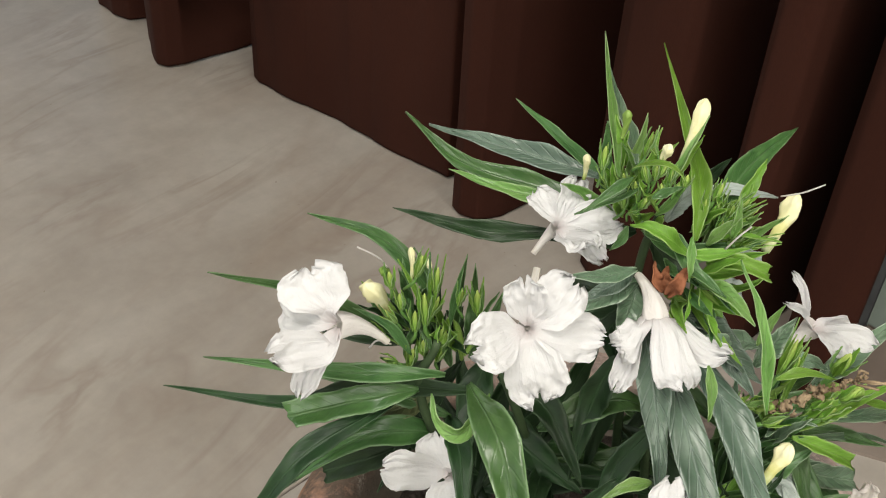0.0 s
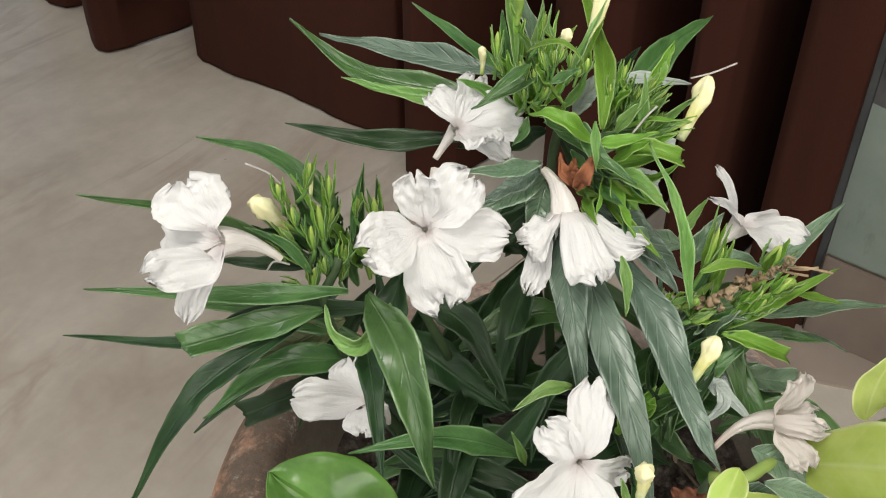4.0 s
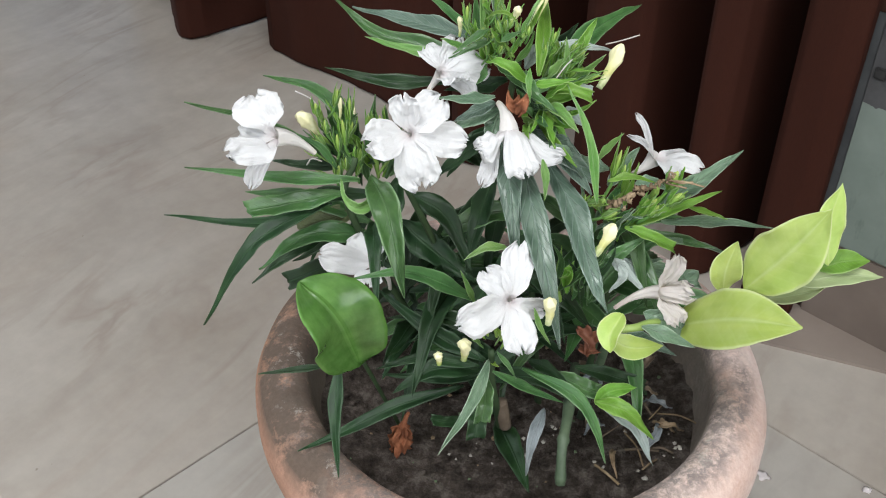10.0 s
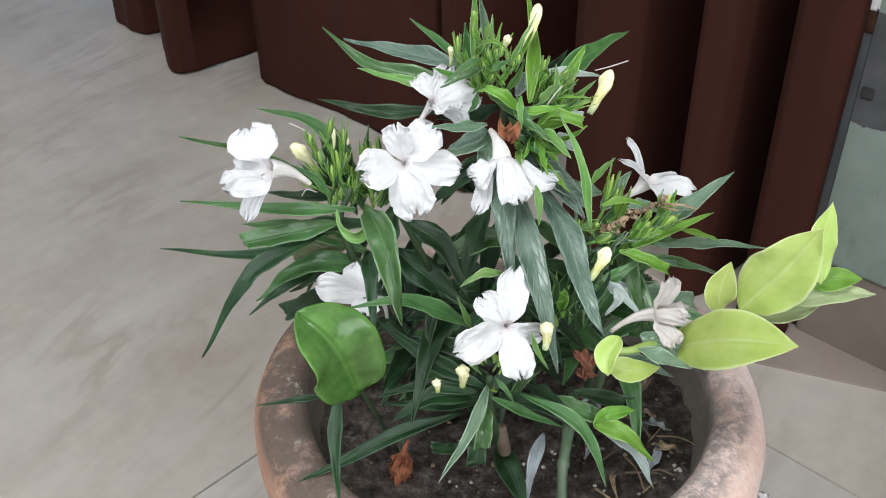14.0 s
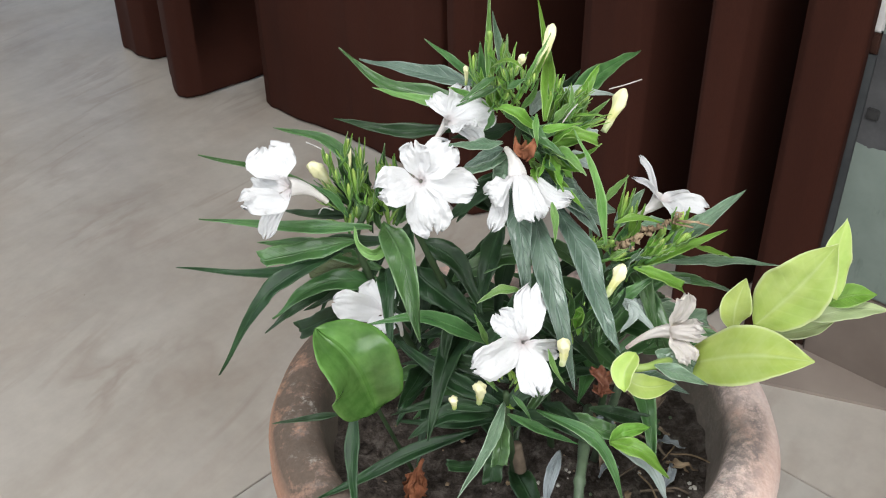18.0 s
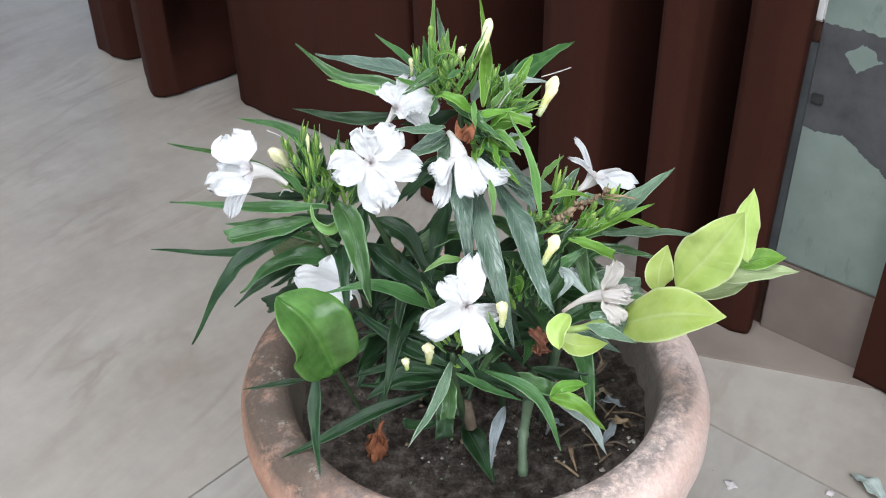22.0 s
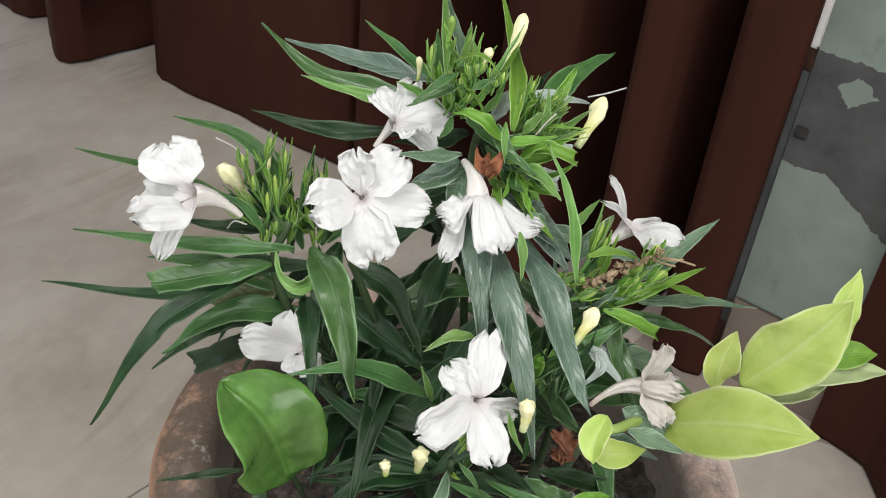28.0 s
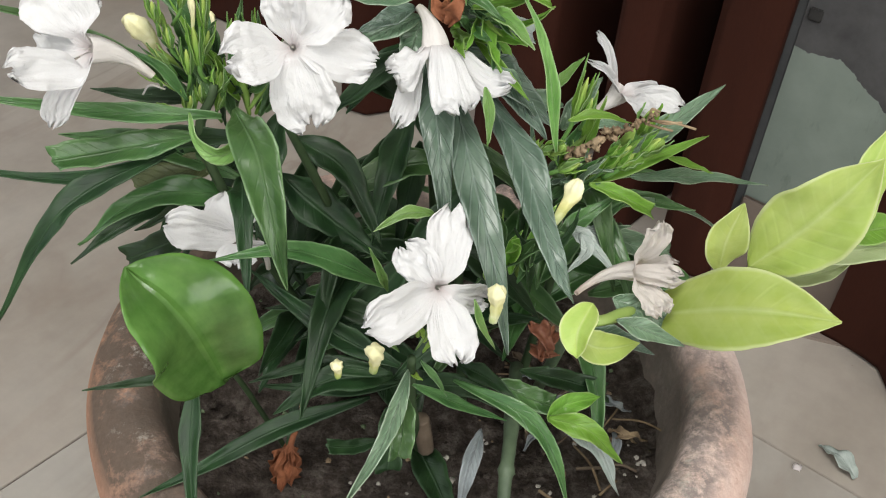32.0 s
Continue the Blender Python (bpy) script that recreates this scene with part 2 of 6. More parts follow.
# ---- building helpers ----
def mesh_of(bm, name, mats, smooth=False):
    me = bpy.data.meshes.new(name)
    bm.to_mesh(me)
    bm.free()
    for m in mats if isinstance(mats, (list, tuple)) else [mats]:
        me.materials.append(m)
    if smooth:
        me.polygons.foreach_set("use_smooth", [True] * len(me.polygons))
    me.update()
    return me


def part(name, bm, mat, parent=None, label="", smooth=True):
    ob = new(name, mesh_of(bm, name, mat, smooth))
    if parent is not None:
        ob.parent = parent
    if label:
        tagged(ob, label)
    return ob


def box(bm, lo, hi, bevel=0.0):
    geo = bmesh.ops.create_cube(bm, size=1)
    c, s = (Vector(lo) + Vector(hi)) / 2, Vector(hi) - Vector(lo)
    for v in geo["verts"]:
        v.co = Vector([a * b for a, b in zip(v.co, s)]) + c
    if bevel:
        edges = list({e for v in geo["verts"] for e in v.link_edges})
        bmesh.ops.bevel(bm, geom=edges, offset=bevel, segments=2, affect="EDGES")


def room_part(name, boxes, mat, label, category, parent=None, bevel=0.0, kind="structure"):
    bm = bmesh.new()
    for lo, hi in boxes:
        box(bm, lo, hi, bevel)
    ob = part(name, bm, mat, parent, smooth=False)
    if parent is None:
        ob.matrix_world = ROOM
        tagged(ob, label, category, kind=kind)
    return ob


# ---- the room: floor, walls, ceiling ----
U0, U1, W0, W1, TOP = -4.0, 2.3, -2.9, 3.2, 2.85
floor = room_part("floor", [((U0, W0, -0.12), (U1, W1, -0.006))], GROUT, "pale grey-beige polished marble floor with thin dark joints", "floor")
bm = bmesh.new()
corners = [(-0.20, 0.592), (0.115, WALL_W - 0.007), (0.115, WALL_W + 0.13), (-0.20, WALL_W + 0.13)]
low, high = ([bm.verts.new((u, w, z)) for u, w in corners] for z in (-0.003, 0.003))
bm.faces.new(high)
bm.faces.new(low[::-1])
for k in range(4):
    bm.faces.new((low[k], low[(k + 1) % 4], high[(k + 1) % 4], high[k]))
bmesh.ops.bevel(bm, geom=list(bm.edges), offset=0.0012, segments=2, affect="EDGES")
border = part("threshold", bm, STRIP, smooth=False)
border.matrix_world = ROOM
tagged(border, "brown marble threshold slab set askew at the wall", "threshold", kind="structure")
wall_pier = room_part("wall_pier", [((-0.100, WALL_W, 0.0), (0.30, WALL_W + 0.14, TOP))], WALL, "pale green painted wall with bare grey cement patch", "wall")
room_part("wall_over_doorways", [((U0, WALL_W, 2.2), (-0.100, WALL_W + 0.14, TOP)), ((0.30, WALL_W, 2.2), (U1, WALL_W + 0.14, TOP)),
                                             ((1.5, WALL_W, 0), (U1, WALL_W + 0.14, 2.2)), ((U0, WALL_W, 0), (-3.2, WALL_W + 0.14, 2.2))], PLASTER, "plain plastered wall over the curtained doorways", "wall")
skirting = room_part("skirting", [((-0.101, WALL_W - 0.006, 0.0), (0.30, WALL_W, 0.122))], SKIRT, "brown marble skirting at the foot of the wall", "skirting", bevel=0.003)
wall_right = room_part("wall_right", [((U1, W0, 0), (U1 + 0.15, W1, 0.75)), ((U1, W0, 2.35), (U1 + 0.15, W1, TOP)), ((U1, W0, 0.75), (U1 + 0.15, -1.9, 2.35)),
                                      ((U1, 0.1, 0.75), (U1 + 0.15, W1, 2.35))], PLASTER, "plain plastered wall with a wide window opening", "wall")
wall_front = room_part("wall_front", [((U0, W0 - 0.15, 0), (U1, W0, 0.8)), ((U0, W0 - 0.15, 2.4), (U1, W0, TOP)), ((U0, W0 - 0.15, 0.8), (-1.8, W0, 2.4)),
                                      ((0.6, W0 - 0.15, 0.8), (U1, W0, 2.4))], PLASTER, "plain plastered wall with a wide window opening", "wall")
wall_left = room_part("wall_left", [((U0 - 0.15, W0, 0), (U0, -1.4, TOP)), ((U0 - 0.15, 0.4, 0), (U0, 1.0, TOP)), ((U0 - 0.15, -1.4, 2.3), (U0, 0.4, TOP)), ((U0 - 0.15, 2.8, 0), (U0, W1, TOP)), ((U0 - 0.15, 1.0, 2.3), (U0, 2.8, TOP))], PLASTER, "plain plastered wall with two open doorways", "wall")
wall_back = room_part("wall_back", [((U0, W1, 0), (U1, W1 + 0.15, TOP))], PLASTER, "plain plastered wall of the next room", "wall")
# the gap between the four pieces is added to let the top light in
ceiling = room_part("ceiling", [((U0, W0, TOP), (-0.25, W1, TOP + 0.12)), ((0.85, W0, TOP), (U1, W1, TOP + 0.12)), ((-0.25, W0, TOP), (0.85, -1.7, TOP + 0.12)), ((-0.25, -0.6, TOP), (0.85, W1, TOP + 0.12))], CEIL, "plain white ceiling with an opening added for overhead light", "ceiling")

# door frame post beside the pier: grey below, white above a dark wooden block
frame_post = room_part("door_frame", [((-0.1215, WALL_W + 0.002, 0.075), (-0.1002, WALL_W + 0.07, 0.428))], FRAME, "grey painted door frame post beside the curtain", "door frame", bevel=0.001)
room_part("frame_block", [((-0.1215, WALL_W - 0.001, 0.428), (-0.1002, WALL_W + 0.07, 0.453))], DARKWOOD, "", "", frame_post, 0.002)
room_part("upper_post", [((-0.1215, WALL_W + 0.0, 0.453), (-0.1002, WALL_W + 0.07, 2.2))], WHITE, "", "", frame_post, 0.003)
room_part("base_block", [((-0.1215, WALL_W + 0.0, 0.0), (-0.1002, WALL_W + 0.07, 0.075))], DARKWOOD, "", "", frame_post, 0.003)


# a hole shown as a small block, its inner dark put into the colour
plug = room_part("wall_plug", [((-0.096, WALL_W - 0.003, 0.352), (-0.081, WALL_W + 0.004, 0.366))], HOLE, "dark block standing for a hole in the bare cement", "wall plug", bevel=0.0015, kind="thing")


# ---- curtains ----
def curtain(name, path, z0, z1, label, pocket=None):
    """A pleated cloth: path gives (u, w) bends of its hem; the folds narrow a little towards the rail."""
    us, ws = np.array(path).T
    s = np.r_[0, np.cumsum(np.hypot(np.diff(us), np.diff(ws)))]
    fine = np.linspace(0, s[-1], 2400)
    u, w = np.interp(fine, s, us), np.interp(fine, s, ws)
    k = np.exp(-np.linspace(-2, 2, 9) ** 2)
    k /= k.sum()
    u = np.convolve(np.pad(u, 4, "edge"), k, "valid")
    w = np.convolve(np.pad(w, 4, "edge"), k, "valid")
    zs = np.linspace(0, 1, 34) ** 1.7
    bm = bmesh.new()
    grid = []
    for a in zs:
        row = []
        for i in range(len(u)):
            ripple = 0.006 * math.sin(fine[i] * 31 + a * 4) * (1 - a) + 0.004 * noise.noise((fine[i] * 6, a * 3, 2.0))
            sag = 0.006 * math.sin(fine[i] * 17) * (1 - a)
            # one deep fold is tucked back behind the pleat before it, more so above the hem
            tuck = 0.0
            if pocket and pocket[0] < u[i] < pocket[1] and w[i] > 0.64:
                rise = min(1, max(0, a * (z1 - z0) - 0.02) / 0.13)
                tuck = -1.1 * (w[i] - 0.64) * rise * rise * (3 - 2 * rise) * min(1, (pocket[1] - u[i]) / 0.06)
            row.append(bm.verts.new((u[i] + tuck, w[i] + ripple, z0 + abs(sag) * 0.4 + (z1 - z0) * a)))
        grid.append(row)
    for r in range(len(zs) - 1):
        for i in range(len(u) - 1):
            bm.faces.new((grid[r][i], grid[r][i + 1], grid[r + 1][i + 1], grid[r + 1][i]))
    ob = part(name, bm, CURTAIN)
    ob.matrix_world = ROOM
    mod = ob.modifiers.new("cloth_thickness", "SOLIDIFY")
    mod.thickness = 0.0025
    return tagged(ob, label, "curtain")


curtain("curtain", [(-1.86, 0.84), (-1.80, 0.70), (-1.74, 0.66), (-1.673, 0.655), (-1.63, 0.675), (-1.605, 0.76), (-1.59, 0.80), (-1.575, 0.69), (-1.53, 0.645), (-1.474, 0.622), (-1.421, 0.608), (-1.398, 0.614), (-1.386, 0.64), (-1.380, 0.74), (-1.370, 1.05), (-1.30, 1.05), (-1.280, 0.82), (-1.268, 0.71),
                    (-1.24, 0.697), (-1.18, 0.702), (-1.109, 0.716), (-1.0, 0.712), (-0.949, 0.724), (-0.834, 0.719), (-0.775, 0.730), (-0.76, 0.86), (-0.73, 0.86), (-0.715, 0.67), (-0.69, 0.663), (-0.662, 0.678), (-0.645, 0.72), (-0.638, 0.80), (-0.62, 1.1), (-0.515, 1.1), (-0.492, 0.71), (-0.465, 0.692), (-0.42, 0.690), (-0.385, 0.697), (-0.374, 0.712), (-0.370, 0.80), (-0.368, 1.15), (-0.307, 1.15),
                    (-0.296, 0.71), (-0.280, 0.69), (-0.255, 0.692), (-0.240, 0.699), (-0.231, 0.72), (-0.228, 0.80), (-0.224, 1.15), (-0.192, 1.15), (-0.181, 0.71), (-0.165, 0.695), (-0.125, 0.696), (-0.101, 0.708), (-0.106, 0.732), (-0.125, 0.735)],
        0.003, 2.15, "dark brown pleated door curtain hanging to the floor", (-1.394, -1.30))
curtain("curtain", [(0.045, 0.715), (0.12, 0.70), (0.16, 0.66), (0.24, 0.64), (0.27, 0.70), (0.33, 0.71), (0.37, 0.64), (0.50, 0.65), (0.54, 0.73), (0.62, 0.66), (0.80, 0.65), (0.84, 0.74), (0.95, 0.66), (1.2, 0.68), (1.45, 0.70)],
        0.003, 2.15, "dark brown pleated curtain beside the green wall")

# ---- the pot ----


def lathe(profile, segs=96, wobble=0.0, seed=0.0):
    bm = bmesh.new()
    rings = []
    for r, z in profile:
        ring = []
        for i in range(segs):
            a = 2 * math.pi * i / segs
            q = r + wobble * noise.noise((math.cos(a) * 1.6 + seed, math.sin(a) * 1.6, z * 14))
            ring.append(bm.verts.new((q * math.cos(a), q * math.sin(a), z + wobble * 0.8 * noise.noise((math.cos(a) * 2, math.sin(a) * 2, r * 20 + seed + 5)))))
        rings.append(ring)
    for a, b in zip(rings, rings[1:]):
        for i in range(segs):
            bm.faces.new((a[i], a[(i + 1) % segs], b[(i + 1) % segs], b[i]))
    return bm


pot = tagged(new("flower_pot"), "round weathered terracotta pot with a thick stained rim", "flower pot")
prof = [(0.001, 0.002), (0.085, 0.002), (0.094, 0.008), (0.100, 0.06), (0.112, 0.20), (0.122, 0.34), (0.128, 0.395), (0.133, 0.412), (0.143, 0.420), (0.150, 0.430), (0.1525, 0.443),
        (0.152, 0.456), (0.148, 0.466), (0.141, 0.472), (0.132, 0.4745), (0.127, 0.4735), (0.1225, 0.471), (0.1198, 0.465), (0.1185, 0.455), (0.116, 0.44), (0.112, 0.42), (0.110, 0.40)]
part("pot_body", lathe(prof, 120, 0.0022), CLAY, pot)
bm = bmesh.new()
for ring in range(30):
    for i in range(120):
        a, r = 2 * math.pi * i / 120, 0.1185 * (1 - ring / 29.5)
        h = 0.430 + 0.007 * noise.noise((r * math.cos(a) * 30, r * math.sin(a) * 30, 1.0)) + 0.004 * noise.noise((r * math.cos(a) * 90, r * math.sin(a) * 90, 4.0)) + 0.0025 * noise.noise((r * math.cos(a) * 260, r * math.sin(a) * 260, 8.0)) + 0.004 * (r / 0.118) ** 3
        bm.verts.new((r * math.cos(a), r * math.sin(a), h))
bm.verts.ensure_lookup_table()
for ring in range(29):
    for i in range(120):
        j = (i + 1) % 120
        bm.faces.new([bm.verts[k] for k in (ring * 120 + i, ring * 120 + j, ring * 120 + 120 + j, ring * 120 + 120 + i)])
bm.faces.new([bm.verts[29 * 120 + i] for i in range(120)])
part("soil", bm, SOIL, pot, "dark damp soil with small debris")


# ---- plant materials ----
def leaf_material(name, dark, light, rough, trans, tint, vein, relief=0.9, stripes=0.10, spec=0.5, streaks=0.26, margin=0.5):
    m, n, l, b = material(name, rough, spec=spec)
    uv = n.new("ShaderNodeUVMap")
    sep = n.new("ShaderNodeSeparateXYZ")
    l.new(uv.outputs[0], sep.inputs[0])

    def calc(op, a, c=0.0):
        q = n.new("ShaderNodeMath")
        q.operation = op
        for s, v in zip(q.inputs, (a, c)):
            if isinstance(v, (int, float)):
                s.default_value = v
            else:
                l.new(v, s)
        return q.outputs[0]

    off = calc("ABSOLUTE", calc("SUBTRACT", sep.outputs[0], 0.5))
    info = n.new("ShaderNodeObjectInfo")
    base = ramp(n, l, noise_tex(n, l, 90, 4, 0.6), (0.3, dark), (0.72, light))
    # lengthwise light and dark streaks: silver highlights put into the blade colour
    along = n.new("ShaderNodeMapping")
    along.inputs["Scale"].default_value = (5, 1.6, 1)
    l.new(uv.outputs[0], along.inputs[0])
    l.new(info.outputs["Random"], along.inputs["Location"])
    streak = n.new("ShaderNodeTexNoise")
    streak.inputs["Scale"].default_value, streak.inputs["Detail"].default_value, streak.inputs["Distortion"].default_value = 1.0, 4, 0.4
    l.new(along.outputs[0], streak.inputs["Vector"])
    base = mix(n, l, streaks, base, ramp(n, l, streak.outputs[0], (0.32, (0.12,) * 3), (0.68, (0.88,) * 3)), "OVERLAY")
    hue = n.new("ShaderNodeHueSaturation")
    l.new(base, hue.inputs["Color"])
    l.new(calc("ADD", calc("MULTIPLY", info.outputs["Random"], 0.4), 0.8), hue.inputs["Value"])
    l.new(calc("ADD", calc("MULTIPLY", info.outputs["Random"], 0.02), 0.49), hue.inputs["Hue"])
    base = hue.outputs[0]
    rib = ramp(n, l, off, (0.0, (1, 1, 1)), (0.05, (0, 0, 0)))
    wave = n.new("ShaderNodeTexWave")
    wave.inputs["Scale"].default_value, wave.inputs["Distortion"].default_value = 0.70, 1.2
    wave.inputs["Detail"].default_value = 2
    slant = n.new("ShaderNodeCombineXYZ")
    l.new(calc("SUBTRACT", calc("MULTIPLY", sep.outputs[1], 4.6), calc("MULTIPLY", off, 1.5)), slant.inputs[0])
    l.new(slant.outputs[0], wave.inputs["Vector"])
    side = ramp(n, l, wave.outputs[1], (0.84, (0, 0, 0)), (0.99, (1, 1, 1)))
    col = mix(n, l, mix(n, l, stripes, (0, 0, 0), side), base, vein)
    col = mix(n, l, mix(n, l, 0.4, (0, 0, 0), rib), col, vein)
    edge = ramp(n, l, off, (0.445, (0, 0, 0)), (0.485, (1, 1, 1)))
    col = mix(n, l, mix(n, l, margin, (0, 0, 0), edge), col, vein)
    l.new(col, b.inputs["Base Color"])
    bump(n, l, b, calc("SUBTRACT", calc("MULTIPLY", noise_tex(n, l, 110, 2), 0.6), calc("ADD", calc("MULTIPLY", side, 1.8 * stripes), calc("MULTIPLY", rib, -0.4))), relief, 0.0012)
    tr = n.new("ShaderNodeBsdfTranslucent")
    l.new(mix(n, l, 0.75, col, tint), tr.inputs[0])
    mx = n.new("ShaderNodeMixShader")
    mx.inputs[0].default_value = trans
    l.new(b.outputs[0], mx.inputs[1])
    l.new(tr.outputs[0], mx.inputs[2])
    l.new(mx.outputs[0], n["Material Output"].inputs[0])
    return m


# dark green lowered further so shade within the bush is in the colour
LEAF_DARK_SHADED = leaf_material("dark_shaded_leaf", (0.009, 0.029, 0.010), (0.024, 0.060, 0.020), 0.42, 0.08, (0.08, 0.22, 0.03), (0.060, 0.110, 0.055), 0.6, 0.03, 0.38)
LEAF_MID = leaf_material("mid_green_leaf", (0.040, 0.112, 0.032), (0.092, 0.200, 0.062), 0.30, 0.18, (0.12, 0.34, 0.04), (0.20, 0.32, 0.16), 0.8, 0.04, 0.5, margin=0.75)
LEAF_LIGHT = leaf_material("fresh_green_leaf", (0.15, 0.33, 0.075), (0.27, 0.47, 0.145), 0.32, 0.36, (0.32, 0.56, 0.10), (0.42, 0.56, 0.30), 0.8, 0.14, margin=0.85)
LEAF_FRESH = leaf_material("young_green_sepal", (0.46, 0.64, 0.14), (0.62, 0.79, 0.27), 0.36, 0.5, (0.62, 0.86, 0.15), (0.5, 0.68, 0.26))
# the glossy sheen of these leaves is put into two greyer greens
LEAF_GREY = leaf_material("sheen_silvered_leaf", (0.058, 0.105, 0.070), (0.135, 0.195, 0.148), 0.30, 0.10, (0.16, 0.30, 0.10), (0.34, 0.41, 0.37), 0.8, 0.20)
LEAF_SHEEN = leaf_material("sheen_greyed_leaf", (0.115, 0.205, 0.125), (0.22, 0.33, 0.22), 0.28, 0.15, (0.2, 0.4, 0.08), (0.40, 0.50, 0.38), 0.9, 0.16, margin=0.85)
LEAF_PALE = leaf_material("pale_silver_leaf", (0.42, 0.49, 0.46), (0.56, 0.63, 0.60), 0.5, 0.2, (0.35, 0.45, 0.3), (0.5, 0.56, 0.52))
LEAF_DEAD = leaf_material("withered_grey_leaf", (0.17, 0.20, 0.215), (0.30, 0.335, 0.35), 0.7, 0.1, (0.2, 0.2, 0.18), (0.34, 0.35, 0.37))
LEAF_BRIGHT = leaf_material("bright_green_leaf", (0.15, 0.33, 0.038), (0.24, 0.47, 0.075), 0.36, 0.36, (0.34, 0.6, 0.05), (0.40, 0.57, 0.20), 0.6, 0.10, margin=0.85)
LEAF_LIME = leaf_material("lime_yellow_leaf", (0.47, 0.60, 0.14), (0.58, 0.70, 0.25), 0.34, 0.38, (0.68, 0.80, 0.14), (0.74, 0.80, 0.46), 0.35, 0.06, streaks=0.15, margin=0.85)
LEAF_UNDER = leaf_material("pale_lime_leaf_underside", (0.46, 0.56, 0.30), (0.58, 0.67, 0.40), 0.45, 0.35, (0.6, 0.7, 0.25), (0.70, 0.76, 0.52), 0.4, 0.06, streaks=0.15)
LEAF_ROUND = leaf_material("waxy_green_leaf", (0.052, 0.130, 0.024), (0.120, 0.235, 0.058), 0.24, 0.16, (0.25, 0.48, 0.06), (0.115, 0.26, 0.05), 0.9, 0.0, streaks=0.3)
LEAF_OLIVE = leaf_material("olive_leaf", (0.10, 0.125, 0.050), (0.15, 0.175, 0.075), 0.5, 0.15, (0.2, 0.25, 0.06), (0.22, 0.25, 0.13))
LEAF_HUSK = leaf_material("dry_brown_leaf", (0.16, 0.115, 0.075), (0.30, 0.225, 0.155), 0.7, 0.1, (0.2, 0.15, 0.08), (0.34, 0.27, 0.19))
# darker copy of the green stalk, with the bush's inner shade in its colour
STEM_SHADE = plain_material("shaded_green_stem", (0.025, 0.05, 0.02), (0.05, 0.085, 0.035), 0.6, 60, 0.1, 0.001)
STEM = plain_material("grey_green_stem", (0.045, 0.070, 0.040), (0.105, 0.145, 0.088), 0.5, 80, 0.2, 0.001)
STEM_LIME = plain_material("pale_lime_stalk", (0.24, 0.36, 0.09), (0.36, 0.47, 0.14), 0.45, 60, 0.1, 0.001)
STEM_DARK = plain_material("brown_woody_stem", (0.09, 0.065, 0.045), (0.17, 0.13, 0.095), 0.8, 90, 0.5, 0.001)
STEM_GREEN = plain_material("green_stalk", (0.08, 0.19, 0.045), (0.14, 0.29, 0.07), 0.5, 60, 0.1, 0.001)
DRY = plain_material("dried_orange_flower", (0.15, 0.050, 0.022), (0.34, 0.13, 0.062), 0.8, 70, 0.6, 0.002)
DRYDARK = plain_material("dried_brown_leaf", (0.085, 0.028, 0.015), (0.16, 0.058, 0.030), 0.6, 60, 0.6, 0.002)
STRAW = plain_material("dry_straw_husk", (0.15, 0.10, 0.06), (0.36, 0.27, 0.17), 0.9, 120, 0.6, 0.001)


def petal_material(name, tone, deep, trans=0.35):
    m, n, l, b = material(name, 0.62, spec=0.25)
    uv = n.new("ShaderNodeUVMap")
    mp = n.new("ShaderNodeMapping")
    mp.inputs["Scale"].default_value = (17, 3.0, 1)
    l.new(uv.outputs[0], mp.inputs[0])
    nz = n.new("ShaderNodeTexNoise")
    nz.inputs["Scale"].default_value, nz.inputs["Detail"].default_value, nz.inputs["Distortion"].default_value = 1.0, 4, 0.5
    l.new(mp.outputs[0], nz.inputs["Vector"])
    sep = n.new("ShaderNodeSeparateXYZ")
    l.new(uv.outputs[0], sep.inputs[0])
    throat = ramp(n, l, sep.outputs[1], (0.0, (1, 1, 1)), (0.42, (0, 0, 0)))
    col = mix(n, l, mix(n, l, 1.0, throat, ramp(n, l, nz.outputs[0], (0.35, (0.25,) * 3), (0.65, (0.8,) * 3)), "MULTIPLY"), tone, deep)
    l.new(col, b.inputs["Base Color"])
    bump(n, l, b, mix(n, l, 0.45, nz.outputs[0], noise_tex(n, l, 320, 5, 0.65)), 0.75, 0.0022)
    tr = n.new("ShaderNodeBsdfTranslucent")
    l.new(col, tr.inputs[0])
    mx = n.new("ShaderNodeMixShader")
    mx.inputs[0].default_value = trans
    l.new(b.outputs[0], mx.inputs[1])
    l.new(tr.outputs[0], mx.inputs[2])
    l.new(mx.outputs[0], n["Material Output"].inputs[0])
    return m


PETAL = petal_material("white_petal", (0.85, 0.85, 0.86), (0.84, 0.72, 0.71), 0.36)
PETAL_FADED = petal_material("faded_cream_petal", (0.86, 0.81, 0.78), (0.78, 0.62, 0.54), 0.45)
TUBE = petal_material("cream_flower_tube", (0.85, 0.82, 0.80), (0.76, 0.70, 0.60), 0.3)
def bud_material():
    m, n, l, b = material("cream_yellow_bud", 0.75, spec=0.25)
    uv = n.new("ShaderNodeUVMap")
    sep = n.new("ShaderNodeSeparateXYZ")
    l.new(uv.outputs[0], sep.inputs[0])
    tone = ramp(n, l, sep.outputs[1], (0.0, (0.24, 0.36, 0.08)), (0.35, (0.56, 0.56, 0.22)), (0.75, (0.78, 0.75, 0.45)))
    l.new(mix(n, l, ramp(n, l, noise_tex(n, l, 160, 3), (0.4, (0,) * 3), (0.7, (0.5,) * 3)), tone, (0.84, 0.82, 0.66)), b.inputs["Base Color"])
    bump(n, l, b, noise_tex(n, l, 260, 3), 0.6, 0.001)
    return m


